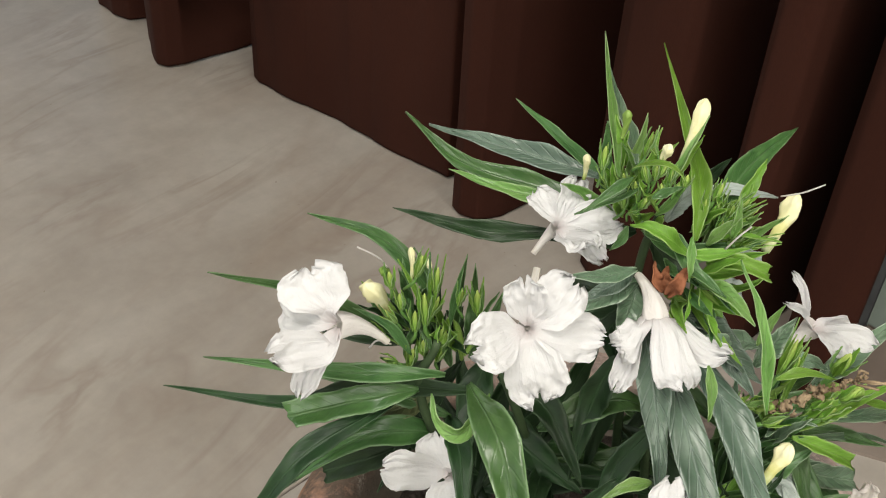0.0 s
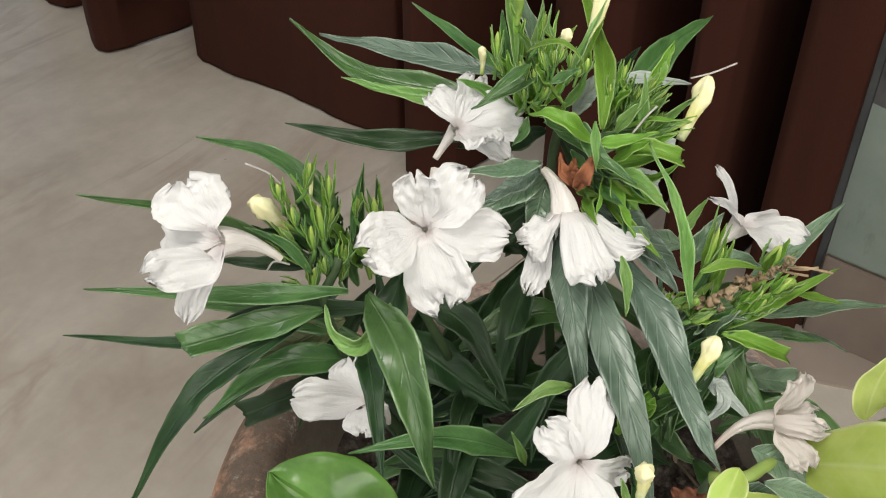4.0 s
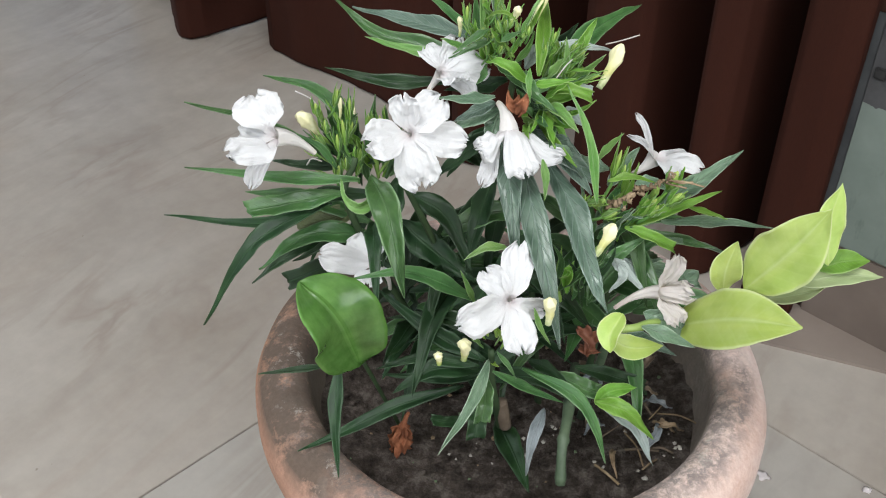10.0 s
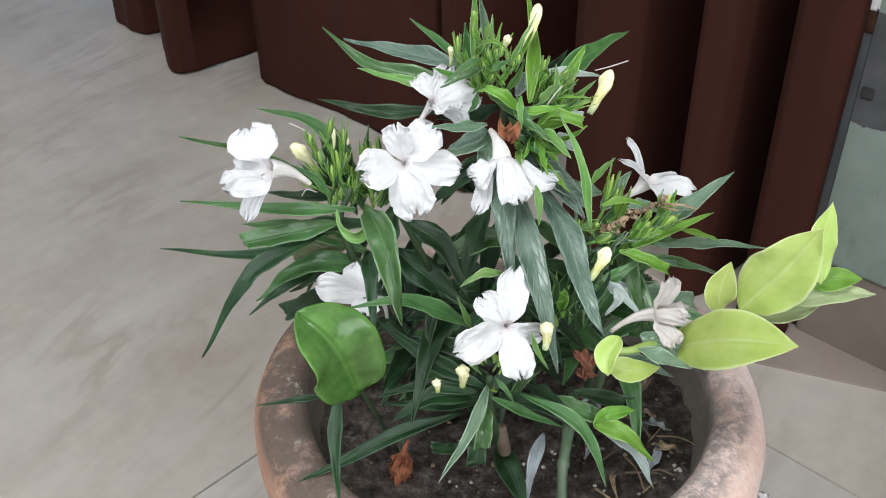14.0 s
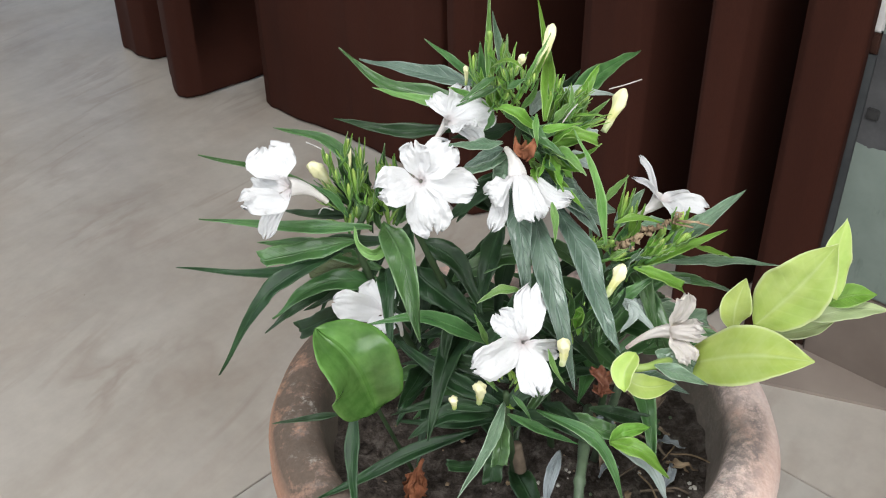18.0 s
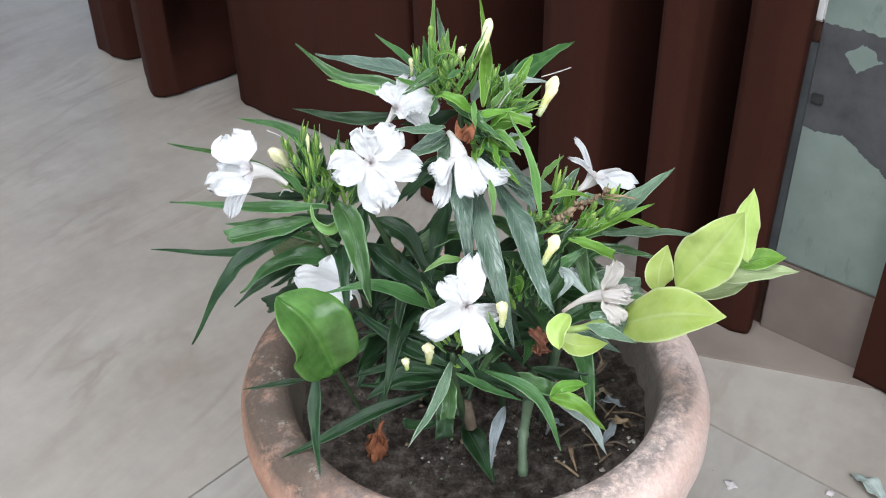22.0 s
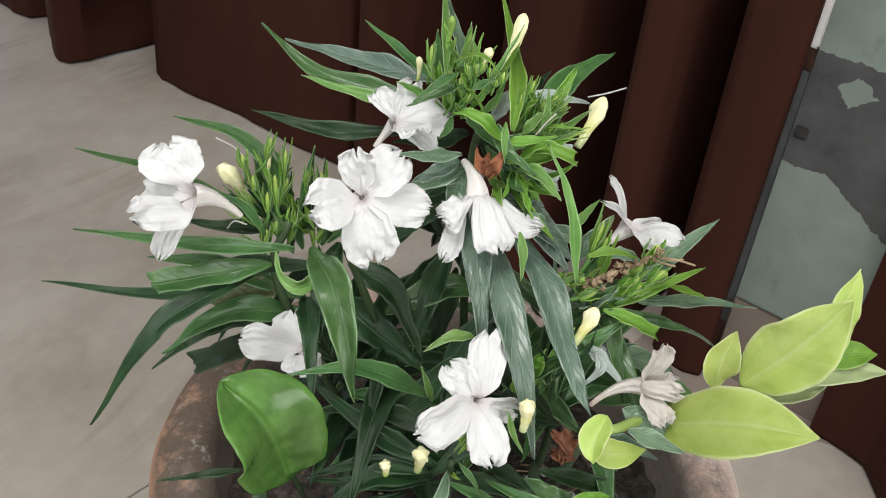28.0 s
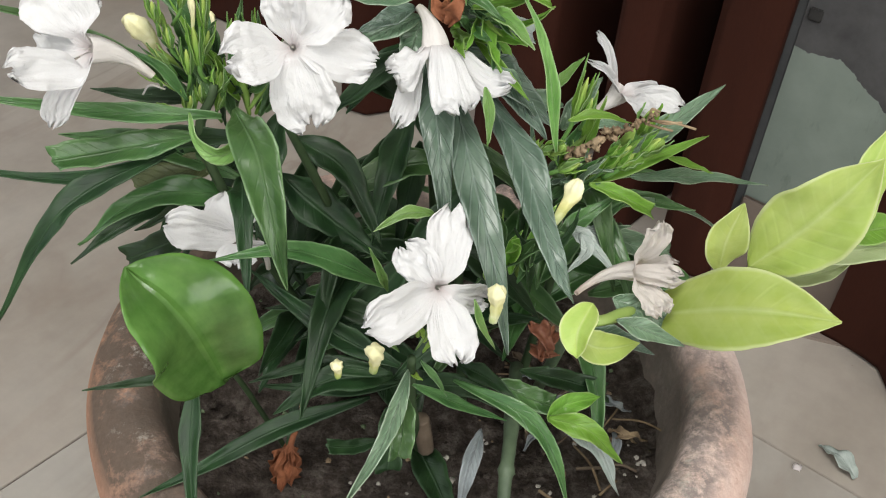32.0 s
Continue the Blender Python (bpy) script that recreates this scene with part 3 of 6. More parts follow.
BUD = bud_material()
def calyx_material():
    m, n, l, b = material("yellow_green_calyx", 0.5, spec=0.4)
    uv = n.new("ShaderNodeUVMap")
    sep = n.new("ShaderNodeSeparateXYZ")
    l.new(uv.outputs[0], sep.inputs[0])
    tone = ramp(n, l, sep.outputs[1], (0.0, (0.12, 0.26, 0.045)), (0.5, (0.21, 0.37, 0.065)), (1.0, (0.44, 0.54, 0.14)))
    l.new(mix(n, l, ramp(n, l, noise_tex(n, l, 220, 3), (0.4, (0,) * 3), (0.7, (0.4,) * 3)), tone, (0.22, 0.36, 0.07)), b.inputs["Base Color"])
    bump(n, l, b, noise_tex(n, l, 300, 3), 0.4, 0.0006)
    return m


CALYX = calyx_material()
BUD_GREEN = plain_material("green_bud", (0.15, 0.27, 0.05), (0.26, 0.39, 0.09), 0.5, 70, 0.2, 0.001)


# ---- plant builders ----
def curve_points(pts, n):
    """A smooth curve through two to four points."""
    p = [Vector(q) for q in pts]
    if len(p) == 2:
        p.insert(1, (p[0] + p[1]) / 2)
    ext = [p[0] * 2 - p[1], *p, p[-1] * 2 - p[-2]]
    out = []
    for i in range(n):
        s = i / (n - 1) * (len(p) - 1)
        k = min(int(s), len(p) - 2)
        t = s - k
        a, b, c, d = ext[k : k + 4]
        out.append(0.5 * (2 * b + (c - a) * t + (2 * a - 5 * b + 4 * c - d) * t * t + (3 * b - a - 3 * c + d) * t**3))
    return out


def attach(ob, thing):
    ob.parent = thing
    ob.matrix_parent_inverse = Matrix.Translation(-thing.location)
    return ob


def finish(name, verts, faces, uvs, mat, thing, label=""):
    me = bpy.data.meshes.new(name)
    me.from_pydata(verts, [], faces)
    if uvs is not None:
        layer = me.uv_layers.new(name="UVMap")
        order = np.empty(len(me.loops), dtype=np.int32)
        me.loops.foreach_get("vertex_index", order)
        layer.data.foreach_set("uv", np.array(uvs, dtype=np.float32)[order].ravel())
    me.materials.append(mat)
    me.polygons.foreach_set("use_smooth", [True] * len(me.polygons))
    me.update()
    ob = new(name, me)
    if thing is not None:
        attach(ob, thing)
    if label:
        tagged(ob, label)
    return ob


LEAF_SEED = [0]


def leaf(thing, mat, width, *pts, cut=False, roll=0.0, fold=0.5, wave=1.0, shape="lance", name="leaf", up=(0.0, -0.62, 0.78), label=""):
    """A blade along the points from stalk to tip, with a folded midrib, wavy edges and a thin body."""
    LEAF_SEED[0] += 1
    seed = LEAF_SEED[0] * 3.71
    rows, cols = (22, 9) if shape == "lance" else (34, 17)
    line = curve_points(pts, rows)
    verts, uvs, faces = [], [], []
    for i, c in enumerate(line):
        t = i / (rows - 1)
        tan = (line[min(i + 1, rows - 1)] - line[max(i - 1, 0)]).normalized()
        ref = Vector(up)
        nrm = (ref - tan * ref.dot(tan)).normalized()
        sidev = tan.cross(nrm).normalized()
        turn = radians(roll) + 0.25 * noise.noise((seed, t * 1.5, 0.3))
        sidev, nrm = sidev * math.cos(turn) + nrm * math.sin(turn), nrm * math.cos(turn) - sidev * math.sin(turn)
        if shape == "lance":
            body = (0.16 + 0.84 * min(1, t / 0.32) ** 0.8) * (1 if cut else min(1, ((1 - t) / 0.62)) ** 0.82)
        elif shape == "heart":
            body = max(0.0, 1 - abs(2 * t**0.8 - 1) ** 2.4) ** (0.60 if t < 0.42 else 0.70)
        elif shape == "ovate":
            body = math.sin(min(1, t / 0.46) * math.pi / 2) ** 0.75 * max(0.0, 1 - (max(0.0, t - 0.46) / 0.54) ** 1.75)
        else:
            body = math.sqrt(max(0.0, 1 - (abs(0.46 - t) / 0.46) ** 2.3)) if t < 0.46 else (1 - ((t - 0.46) / 0.54) ** 1.7) ** 0.65
        half = 0.5 * width * max(body, 0.02)
        for k in range(cols):
            s = 2 * k / (cols - 1) - 1
            ruff = wave * 0.10 * width * s * s * math.sin(t * 17 + seed + (1.3 if s > 0 else 0)) + wave * 0.10 * width * noise.noise((t * 5, s * 1.5, seed)) + wave * 0.03 * width * noise.noise((t * 16, s * 4, seed))
            lift = fold * half * (math.sqrt(s * s + 0.012) - 0.11)
            end = Vector((0, 0, 0))
            if shape == "heart":
                end = -tan * width * 0.08 * math.sin(min(1, abs(s) * 1.1) * math.pi) * max(0, 1 - t / 0.34)
            if cut and i == rows - 1:
                end = tan * width * (0.22 * noise.noise((s * 4, seed, 2.0)) + 0.12 * s)
            edge = 1 + (0.10 if shape == "lance" else 0.03) * noise.noise((t * 14, s, seed + 9))
            verts.append(c + sidev * half * s * edge + nrm * (lift + ruff) + end)
            uvs.append((k / (cols - 1), t))
    top = len(verts)
    for i in range(rows - 1):
        for k in range(cols - 1):
            a = i * cols + k
            faces.append((a, a + 1, a + cols + 1, a + cols))
    ob = finish(name, verts, faces, uvs, mat, thing, label)
    mod = ob.modifiers.new("blade_thickness", "SOLIDIFY")
    mod.thickness, mod.offset = 0.00035, 0
    return ob


def stalk(thing, mat, radius, *pts, name="stem", end=None, knots=0.0, label="", sides=9, rows=18):
    line = curve_points(pts, rows)
    verts, faces, uvs = [], [], []
    for i, c in enumerate(line):
        t = i / (rows - 1)
        tan = (line[min(i + 1, rows - 1)] - line[max(i - 1, 0)]).normalized()
        a = tan.orthogonal() if not i else a - tan * a.dot(tan)
        a.normalize()
        b = tan.cross(a)
        r = radius + ((radius if end is None else end) - radius) * t
        r *= 1 + knots * max(0, math.sin(t * 19) - 0.6) * 2 + 0.06 * noise.noise((t * 9, radius * 900, 1))
        for k in range(sides):
            w = 2 * math.pi * k / sides
            verts.append(c + (a * math.cos(w) + b * math.sin(w)) * r)
            uvs.append((k / sides, t))
    for i in range(rows - 1):
        for k in range(sides):
            p, q = i * sides + k, i * sides + (k + 1) % sides
            faces.append((p, q, q + sides, p + sides))
    faces.append(tuple(range(sides - 1, -1, -1)))
    faces.append(tuple(range((rows - 1) * sides, rows * sides)))
    return finish(name, verts, faces, uvs, mat, thing, label)


def swelling(thing, mat, length, radius, base, tip, shape, name, label="", bend=0.0):
    """A closed turned body from base to tip; shape gives (along, radius) fractions."""
    base, tip = Vector(base), Vector(tip)
    axis = (tip - base).normalized()
    a = axis.orthogonal().normalized()
    b = axis.cross(a)
    n, sides = 18, 20
    xs, rs = zip(*shape)
    verts, faces, uvs = [], [], []
    for i in range(n):
        t = i / (n - 1)
        r = radius * float(np.interp(t, xs, rs))
        for k in range(sides):
            w = 2 * math.pi * k / sides
            q = r * (1 + 0.20 * math.sin(5 * w + t * 4) * t + 0.22 * noise.noise((math.cos(w) * 2, math.sin(w) * 2, t * 5 + base.x * 90)) + 0.35 * t * noise.noise((math.cos(w) * 3, math.sin(w) * 3, t * 9 + base.x * 70)))
            verts.append(base.lerp(tip, t) + (a * math.cos(w) + b * math.sin(w)) * q + a * bend * length * math.sin(t * math.pi))
            uvs.append((k / sides, t))
    for i in range(n - 1):
        for k in range(sides):
            p, q = i * sides + k, i * sides + (k + 1) % sides
            faces.append((p, q, q + sides, p + sides))
    faces += [tuple(range(sides - 1, -1, -1)), tuple(range((n - 1) * sides, n * sides))]
    return finish(name, verts, faces, uvs, mat, thing, label)


def bud(thing, base, tip, radius, mat=None, open_tip=True):
    """A closed flower bud: green foot, cream swollen head."""
    base, tip = Vector(base), Vector(tip)
    length = (tip - base).length
    head = swelling(thing, mat or BUD, length, radius, base, tip, ((0, 0.42), (0.25, 0.50), (0.5, 0.64), (0.68, 0.84), (0.8, 0.9), (0.92, 0.68), (1, 0.2)) if open_tip else
                    ((0, 0.5), (0.3, 0.85), (0.55, 1), (0.8, 0.7), (1, 0.08)), "bud", bend=0.05)
    return head


def bud_cluster(thing, centre, aim, spread, count, length, seed, mat_pair, wide=1.0, kind="sepal"):
    """A tuft of slender pointed sepals and young buds round one point."""
    rnd = random.Random(seed)
    centre, aim = Vector(centre), Vector(aim).normalized()
    for i in range(count):
        d = Vector((rnd.gauss(0, 1), rnd.gauss(0, 1), rnd.gauss(0, 1))).normalized()
        way = (aim + d * spread).normalized()
        root = centre + Vector((rnd.uniform(-1, 1), rnd.uniform(-1, 1), rnd.uniform(-1, 1))) * 0.008
        ln = min(length * rnd.uniform(0.8, 1.65), 0.038)
        mat = mat_pair[i % len(mat_pair)]
        if i % 11 == 0:
            tip = root + way * ln * 0.8
            bud(thing, root, tip, rnd.uniform(0.0010, 0.0016), BUD_GREEN, False)
        else:
            bow = Vector((rnd.gauss(0, 1), rnd.gauss(0, 1), rnd.gauss(0, 1))) * 0.05 * ln
            leaf(thing, mat, wide * (0.0010 + 0.065 * ln) * rnd.uniform(0.75, 1.35), root, root + way * ln * 0.55 + bow, root + way * ln, name=kind, fold=0.7, roll=rnd.uniform(-50, 50))


def flower(thing, at, facing, tube_to, lobes, faded=False, bow=0.08, crimp=1.0, open_to=None, tube=1.0, label="open white trumpet flower with crinkled petals"):
    """A trumpet flower: five petals that rise together out of a funnel, part at the throat `at` and spread into
    notched and crinkled lobes. lobes: per petal (end point, breadth); open_to: where the lobes turn their faces."""
    at, ax = Vector(at), Vector(facing).normalized()
    head = tagged(attach(new("flower"), thing), label)
    head.empty_display_size = 0.01
    mat = PETAL_FADED if faded else PETAL
    size = sum((Vector(tip) - at).length for tip, _ in lobes) / len(lobes)
    rows, cols, wide = 34, 25, min(tube, 1.3)
    for p, (tip, breadth) in enumerate(lobes):
        tip = Vector(tip)
        rad = tip - at
        reach = rad.length
        rad = (rad - ax * rad.dot(ax)).normalized()
        acr = ax.cross(rad)
        broad = (Vector(open_to) if open_to else ax).cross(tip - at).normalized()
        if broad.dot(acr) < 0:
            broad = -broad
        seed = at.x * 311 + p * 7.3
        p0, p1 = at - ax * 0.18 * size + rad * 0.04 * wide * size, at - ax * 0.03 * size + rad * 0.20 * wide * size
        line = curve_points((p0, p1, p1.lerp(tip, 0.5) + ax * bow * reach, tip), rows)
        verts, uvs, faces = [], [], []
        for i, c in enumerate(line):
            t = i / (rows - 1)
            way = (line[min(i + 1, rows - 1)] - line[max(i - 1, 0)]).normalized()
            nrm = way.cross(broad).normalized()
            half = 0.5 * breadth * float(np.interp(t, (0, 0.33, 0.46, 0.60, 0.74, 0.88, 1), (0.16, 0.80, 0.96, 1.07, 1.15, 1.17, 1.10)))
            if t > 0.74:
                half *= math.sqrt(max(0.0, 1 - ((t - 0.74) / 0.275) ** 2.2))
            r = size * wide * (0.04 + 0.16 * min(1, t / 0.33))
            free = min(1, max(0, (t - 0.27) / 0.22))
            free = free * free * (3 - 2 * free)
            lobe = max(0, t - 0.33) / 0.67
            for k in range(cols):
                s = 2 * k / (cols - 1) - 1
                ang = s * radians(40)
                ring = c - rad * r * (1 - math.cos(ang)) + acr * r * math.sin(ang)
                fan = s * (1.15 - 0.35 * lobe)
                ruff = size * crimp * lobe * (0.11 * noise.noise((t * 2.2, s * 1.3, seed)) + 0.095 * noise.noise((t * 4.5, fan * 4.5, seed + 3)) + 0.050 * noise.noise((t * 9, fan * 10, seed + 5))
                                              + 0.030 * noise.noise((t * 22, fan * 20, seed + 6)) + 0.20 * s * s * lobe * noise.noise((t * 10, s * 2, seed + 8)) + 0.16 * max(0, t - 0.8) / 0.2 * noise.noise((s * 7, 2.0, seed + 9)))
                crease = -0.03 * size * math.exp(-(s * 5) ** 2) * (1 - 0.7 * lobe) + 0.022 * size * math.cos(fan * 9.4) * min(1, lobe * 3) * (1 - lobe)
                trough = 0.14 * size * (s * s - 0.3) * (1 - lobe)
                notch = -0.09 * size * max(0, 1 - abs(s - 0.3 * noise.noise((seed, 3.0, 0.5))) * 3.2) * max(0, t - 0.86) / 0.14
                rag = 0.066 * size * (noise.noise((s * 4, seed, 1.5)) + 0.7 * noise.noise((s * 12, seed, 4.5)) + 0.35 * noise.noise((s * 26, seed, 7.5))) * max(0, t - 0.74) / 0.26
                edge = 1 + lobe * (0.15 * noise.noise((t * 7, s, seed + 11)) + 0.08 * noise.noise((t * 26, s, seed + 2)))
                flat = c + broad * half * s * edge + nrm * (ruff + trough + crease) + way * (notch + rag)
                verts.append(ring.lerp(flat, free))
                uvs.append((k / (cols - 1), t))
        for i in range(rows - 1):
            for k in range(cols - 1):
                a = i * cols + k
                faces.append((a, a + 1, a + cols + 1, a + cols))
        ob = finish("petal", verts, faces, uvs, mat, None)
        ob.parent = head
        mod = ob.modifiers.new("petal_thickness", "SOLIDIFY")
        mod.thickness, mod.offset = 0.00025, 0
    # the funnel from the stalk to the throat
    foot, top = Vector(tube_to), at - ax * 0.10 * size
    bendp = top - ax * 0.5 * (top - foot).length
    line = [foot * (1 - q) ** 2 + bendp * 2 * q * (1 - q) + top * q * q for q in (i / 17 for i in range(18))]
    verts, uvs, faces = [], [], []
    sides = 20
    for i, c in enumerate(line):
        t = i / 17
        tan = (line[min(i + 1, 17)] - line[max(i - 1, 0)]).normalized()
        a = tan.orthogonal() if not i else a - tan * a.dot(tan)
        a.normalize()
        b = tan.cross(a)
        r = size * float(np.interp(t, (0, 0.3, 0.6, 0.85, 1), (0.055, 0.07, 0.105, 0.135, 0.142))) * (1 + (tube - 1) * t)
        for k in range(sides):
            w = 2 * math.pi * k / sides
            verts.append(c + (a * math.cos(w) + b * math.sin(w)) * r * (1 + 0.07 * math.sin(5 * w) + 0.03 * math.sin(10 * w + 1)))
            uvs.append((k / sides, t))
    for i in range(17):
        for k in range(sides):
            p, q = i * sides + k, i * sides + (k + 1) % sides
            faces.append((p, q, q + sides, p + sides))
    pistil = swelling(None, TUBE, size * 0.12, size * 0.008, at - ax * 0.17 * size, at - ax * 0.05 * size, ((0, 1), (0.5, 1.0), (0.8, 1.2), (1, 0.3)), "pistil")
    pistil.parent = head
    ob = finish("flower_tube", verts, faces, uvs, mat if faded else TUBE, None)
    ob.parent = head
    return head


def calyx(thing, base, tip, radius):
    """A young closed bud on its short stalk, held by slender pointed sepals."""
    base, tip = Vector(base), Vector(tip)
    way = tip - base
    rnd = random.Random(base.x * 977 + base.z * 131)
    swelling(thing, CALYX, way.length, radius * 0.82, base, tip - way * 0.12, ((0, 0.45), (0.2, 0.95), (0.5, 0.9), (0.8, 0.55), (1, 0.12)), "bud")
    foot = base - way * 0.55 + Vector((rnd.uniform(-1, 1), rnd.uniform(0, 1), -0.6)) * 0.003
    stalk(thing, STEM_GREEN, radius * 0.42, foot, base - way * 0.2, base + way * 0.04, name="bud_stalk", sides=7, rows=7)
    side = way.orthogonal().normalized()
    for k in range(4):
        turn = Matrix.Rotation(k * 1.571 + rnd.uniform(-0.3, 0.3), 3, way.normalized())
        off = turn @ side
        reach = rnd.uniform(0.9, 1.3)
        leaf(thing, LEAF_LIGHT if k % 2 else LEAF_BRIGHT, radius * rnd.uniform(0.9, 1.3), base + off * radius * 0.4, base + way * 0.5 * reach + off * radius * rnd.uniform(0.9, 1.3), base + way * reach + off * radius * rnd.uniform(0.6, 2.2),
             name="sepal", fold=0.5, up=tuple(off))


def crumple(thing, mat, at, size, seed, name, label="", flat=1.0):
    """A shrivelled lump of folded petals or leaf."""
    bm = bmesh.new()
    bmesh.ops.create_icosphere(bm, subdivisions=3, radius=1)
    for v in bm.verts:
        c = v.co.copy()
        f = 0.75 + 0.55 * noise.noise(c * 1.3 + Vector((seed, 0, 0))) + 0.35 * noise.noise(c * 3.1 + Vector((0, seed, 0)))
        v.co = Vector((c.x * f * size, c.y * f * size, c.z * f * size * flat))
        v.co += Vector(at)
    ob = part(name, bm, mat)
    return attach(ob, thing) if thing is not None else ob

def seed_head(thing, mat, line):
    """A dried, knobbly seed head along a bent line."""
    bm = bmesh.new()
    rnd = random.Random(41)
    pts = curve_points(line, 16)
    for i, c in enumerate(pts):
        for _ in range(4):
            size = (0.0023 - 0.0014 * i / 15) * rnd.uniform(0.7, 1.15)
            got = bmesh.ops.create_icosphere(bm, subdivisions=2, radius=1)
            spot = c + Vector((rnd.uniform(-1, 1), rnd.uniform(-1, 1), rnd.uniform(-1, 1))) * size * 1.2
            for v in got["verts"]:
                f = 0.65 + 0.8 * noise.noise(v.co * 1.6 + Vector((i * 2.3, spot.x * 900, 0))) + 0.6 * noise.noise(v.co * 4 + Vector((0, i * 1.7, 0)))
                v.co = v.co * f * size + spot
    return attach(part("seed_head", bm, mat), thing)


# ---- the flowering plant ----
ruellia = tagged(new("flowering_plant"), "bushy green plant with narrow leaves and white trumpet flowers", "plant")
ruellia.location = (0.0, 0.0, 0.43)

# stems out of the soil
stalk(ruellia, STEM_SHADE, 0.00230, (-0.0300, 0.0100, 0.4250), (-0.0854, -0.0200, 0.5768), (-0.0831, -0.0200, 0.6153), end=0.0015, knots=0.15)
stalk(ruellia, STEM_SHADE, 0.00230, (0.0100, 0.0300, 0.4250), (-0.0068, 0.0200, 0.6057), (-0.0037, 0.0200, 0.6529), end=0.0015, knots=0.15)
stalk(ruellia, STEM_SHADE, 0.00230, (0.0500, 0.0200, 0.4250), (0.0552, 0.0100, 0.5256), (0.0573, 0.0100, 0.5728), end=0.0015, knots=0.15)
stalk(ruellia, STEM_SHADE, 0.00230, (0.0000, -0.0400, 0.4250), (-0.0102, -0.0700, 0.5089), (-0.0126, -0.0850, 0.5504), end=0.0015, knots=0.15)
stalk(ruellia, STEM_SHADE, 0.00230, (-0.0100, 0.0000, 0.4250), (-0.0388, -0.0000, 0.5317), (-0.0597, -0.0300, 0.6119), end=0.0015, knots=0.15)
stalk(ruellia, STEM_SHADE, 0.00230, (0.0200, 0.0000, 0.4250), (0.0048, 0.0000, 0.5639), (-0.0059, 0.0000, 0.6142), end=0.0015, knots=0.15)
stalk(ruellia, STEM, 0.00260, (0.0262, -0.0980, 0.4705), (0.0263, -0.0880, 0.4876), (0.0295, -0.0700, 0.4927), (0.0360, -0.0300, 0.4898), end=0.0030, knots=0.35, label='smooth grey-green main stem')
stalk(ruellia, STEM_DARK, 0.00350, (-0.0023, -0.0600, 0.4709), (-0.0041, -0.0600, 0.4816), (-0.0057, -0.0600, 0.4900))

# leaves on the shoot over the rim
leaf(ruellia, LEAF_DARK_SHADED, 0.0069, (-0.0984, -0.0100, 0.5805), (-0.1392, 0.0000, 0.5585), (-0.1962, 0.0070, 0.5565))
leaf(ruellia, LEAF_DARK_SHADED, 0.0095, (-0.0963, -0.0300, 0.5943), (-0.1237, -0.0500, 0.5890), (-0.1373, -0.0600, 0.5763), (-0.1562, -0.0690, 0.5445))
leaf(ruellia, LEAF_MID, 0.0102, (-0.0887, -0.0300, 0.6007), (-0.1111, -0.0350, 0.5975), (-0.1335, -0.0450, 0.5980), cut=True)
leaf(ruellia, LEAF_MID, 0.0056, (-0.0965, -0.0100, 0.6072), (-0.1271, -0.0200, 0.6329), (-0.1599, -0.0330, 0.6503))
leaf(ruellia, LEAF_MID, 0.0073, (-0.0796, -0.0300, 0.6083), (-0.1154, -0.0350, 0.6117), (-0.1625, -0.0400, 0.6190))
leaf(ruellia, LEAF_MID, 0.0072, (-0.0838, 0.0100, 0.6091), (-0.1062, 0.0200, 0.6297), (-0.1371, 0.0300, 0.6327))
leaf(ruellia, LEAF_DARK_SHADED, 0.0081, (-0.1050, -0.0000, 0.5513), (-0.1218, -0.0150, 0.5498), (-0.1409, -0.0300, 0.5402))
leaf(ruellia, LEAF_DARK_SHADED, 0.0051, (-0.1037, 0.0100, 0.5431), (-0.1160, 0.0050, 0.5434), (-0.1300, 0.0000, 0.5406))
leaf(ruellia, LEAF_DARK_SHADED, 0.0110, (-0.0882, 0.0100, 0.5312), (-0.1067, 0.0000, 0.5296), (-0.1290, 0.0000, 0.5175), cut=True)
leaf(ruellia, LEAF_LIGHT, 0.0058, (-0.0647, -0.0500, 0.6200), (-0.0728, -0.0650, 0.6172), (-0.0806, -0.0650, 0.6202), (-0.0840, -0.0600, 0.6285), roll=30)
leaf(ruellia, LEAF_MID, 0.0135, (-0.0718, -0.0500, 0.6240), (-0.0624, -0.0750, 0.6258), (-0.0565, -0.0920, 0.6132), (-0.0522, -0.0990, 0.5928), wave=1.5)
leaf(ruellia, LEAF_OLIVE, 0.0108, (-0.0834, -0.0100, 0.5789), (-0.0983, -0.0150, 0.5737), (-0.1146, -0.0200, 0.5689), cut=True)
leaf(ruellia, LEAF_MID, 0.0047, (-0.0790, 0.0000, 0.5941), (-0.0770, 0.0000, 0.6168), (-0.0744, 0.0000, 0.6400))
leaf(ruellia, LEAF_DARK_SHADED, 0.0081, (-0.0883, 0.0000, 0.5663), (-0.1133, 0.0000, 0.5659), (-0.1393, 0.0000, 0.5578))
leaf(ruellia, LEAF_DARK_SHADED, 0.0066, (-0.0803, 0.0000, 0.5994), (-0.1106, 0.0000, 0.5972), (-0.1316, 0.0000, 0.5995))
leaf(ruellia, LEAF_DARK_SHADED, 0.0094, (-0.0730, 0.0100, 0.5785), (-0.0889, 0.0000, 0.5547), (-0.1039, -0.0200, 0.5303))
leaf(ruellia, LEAF_DARK_SHADED, 0.0100, (-0.0871, 0.0200, 0.5678), (-0.1065, 0.0300, 0.5407), (-0.1228, 0.0300, 0.5065))
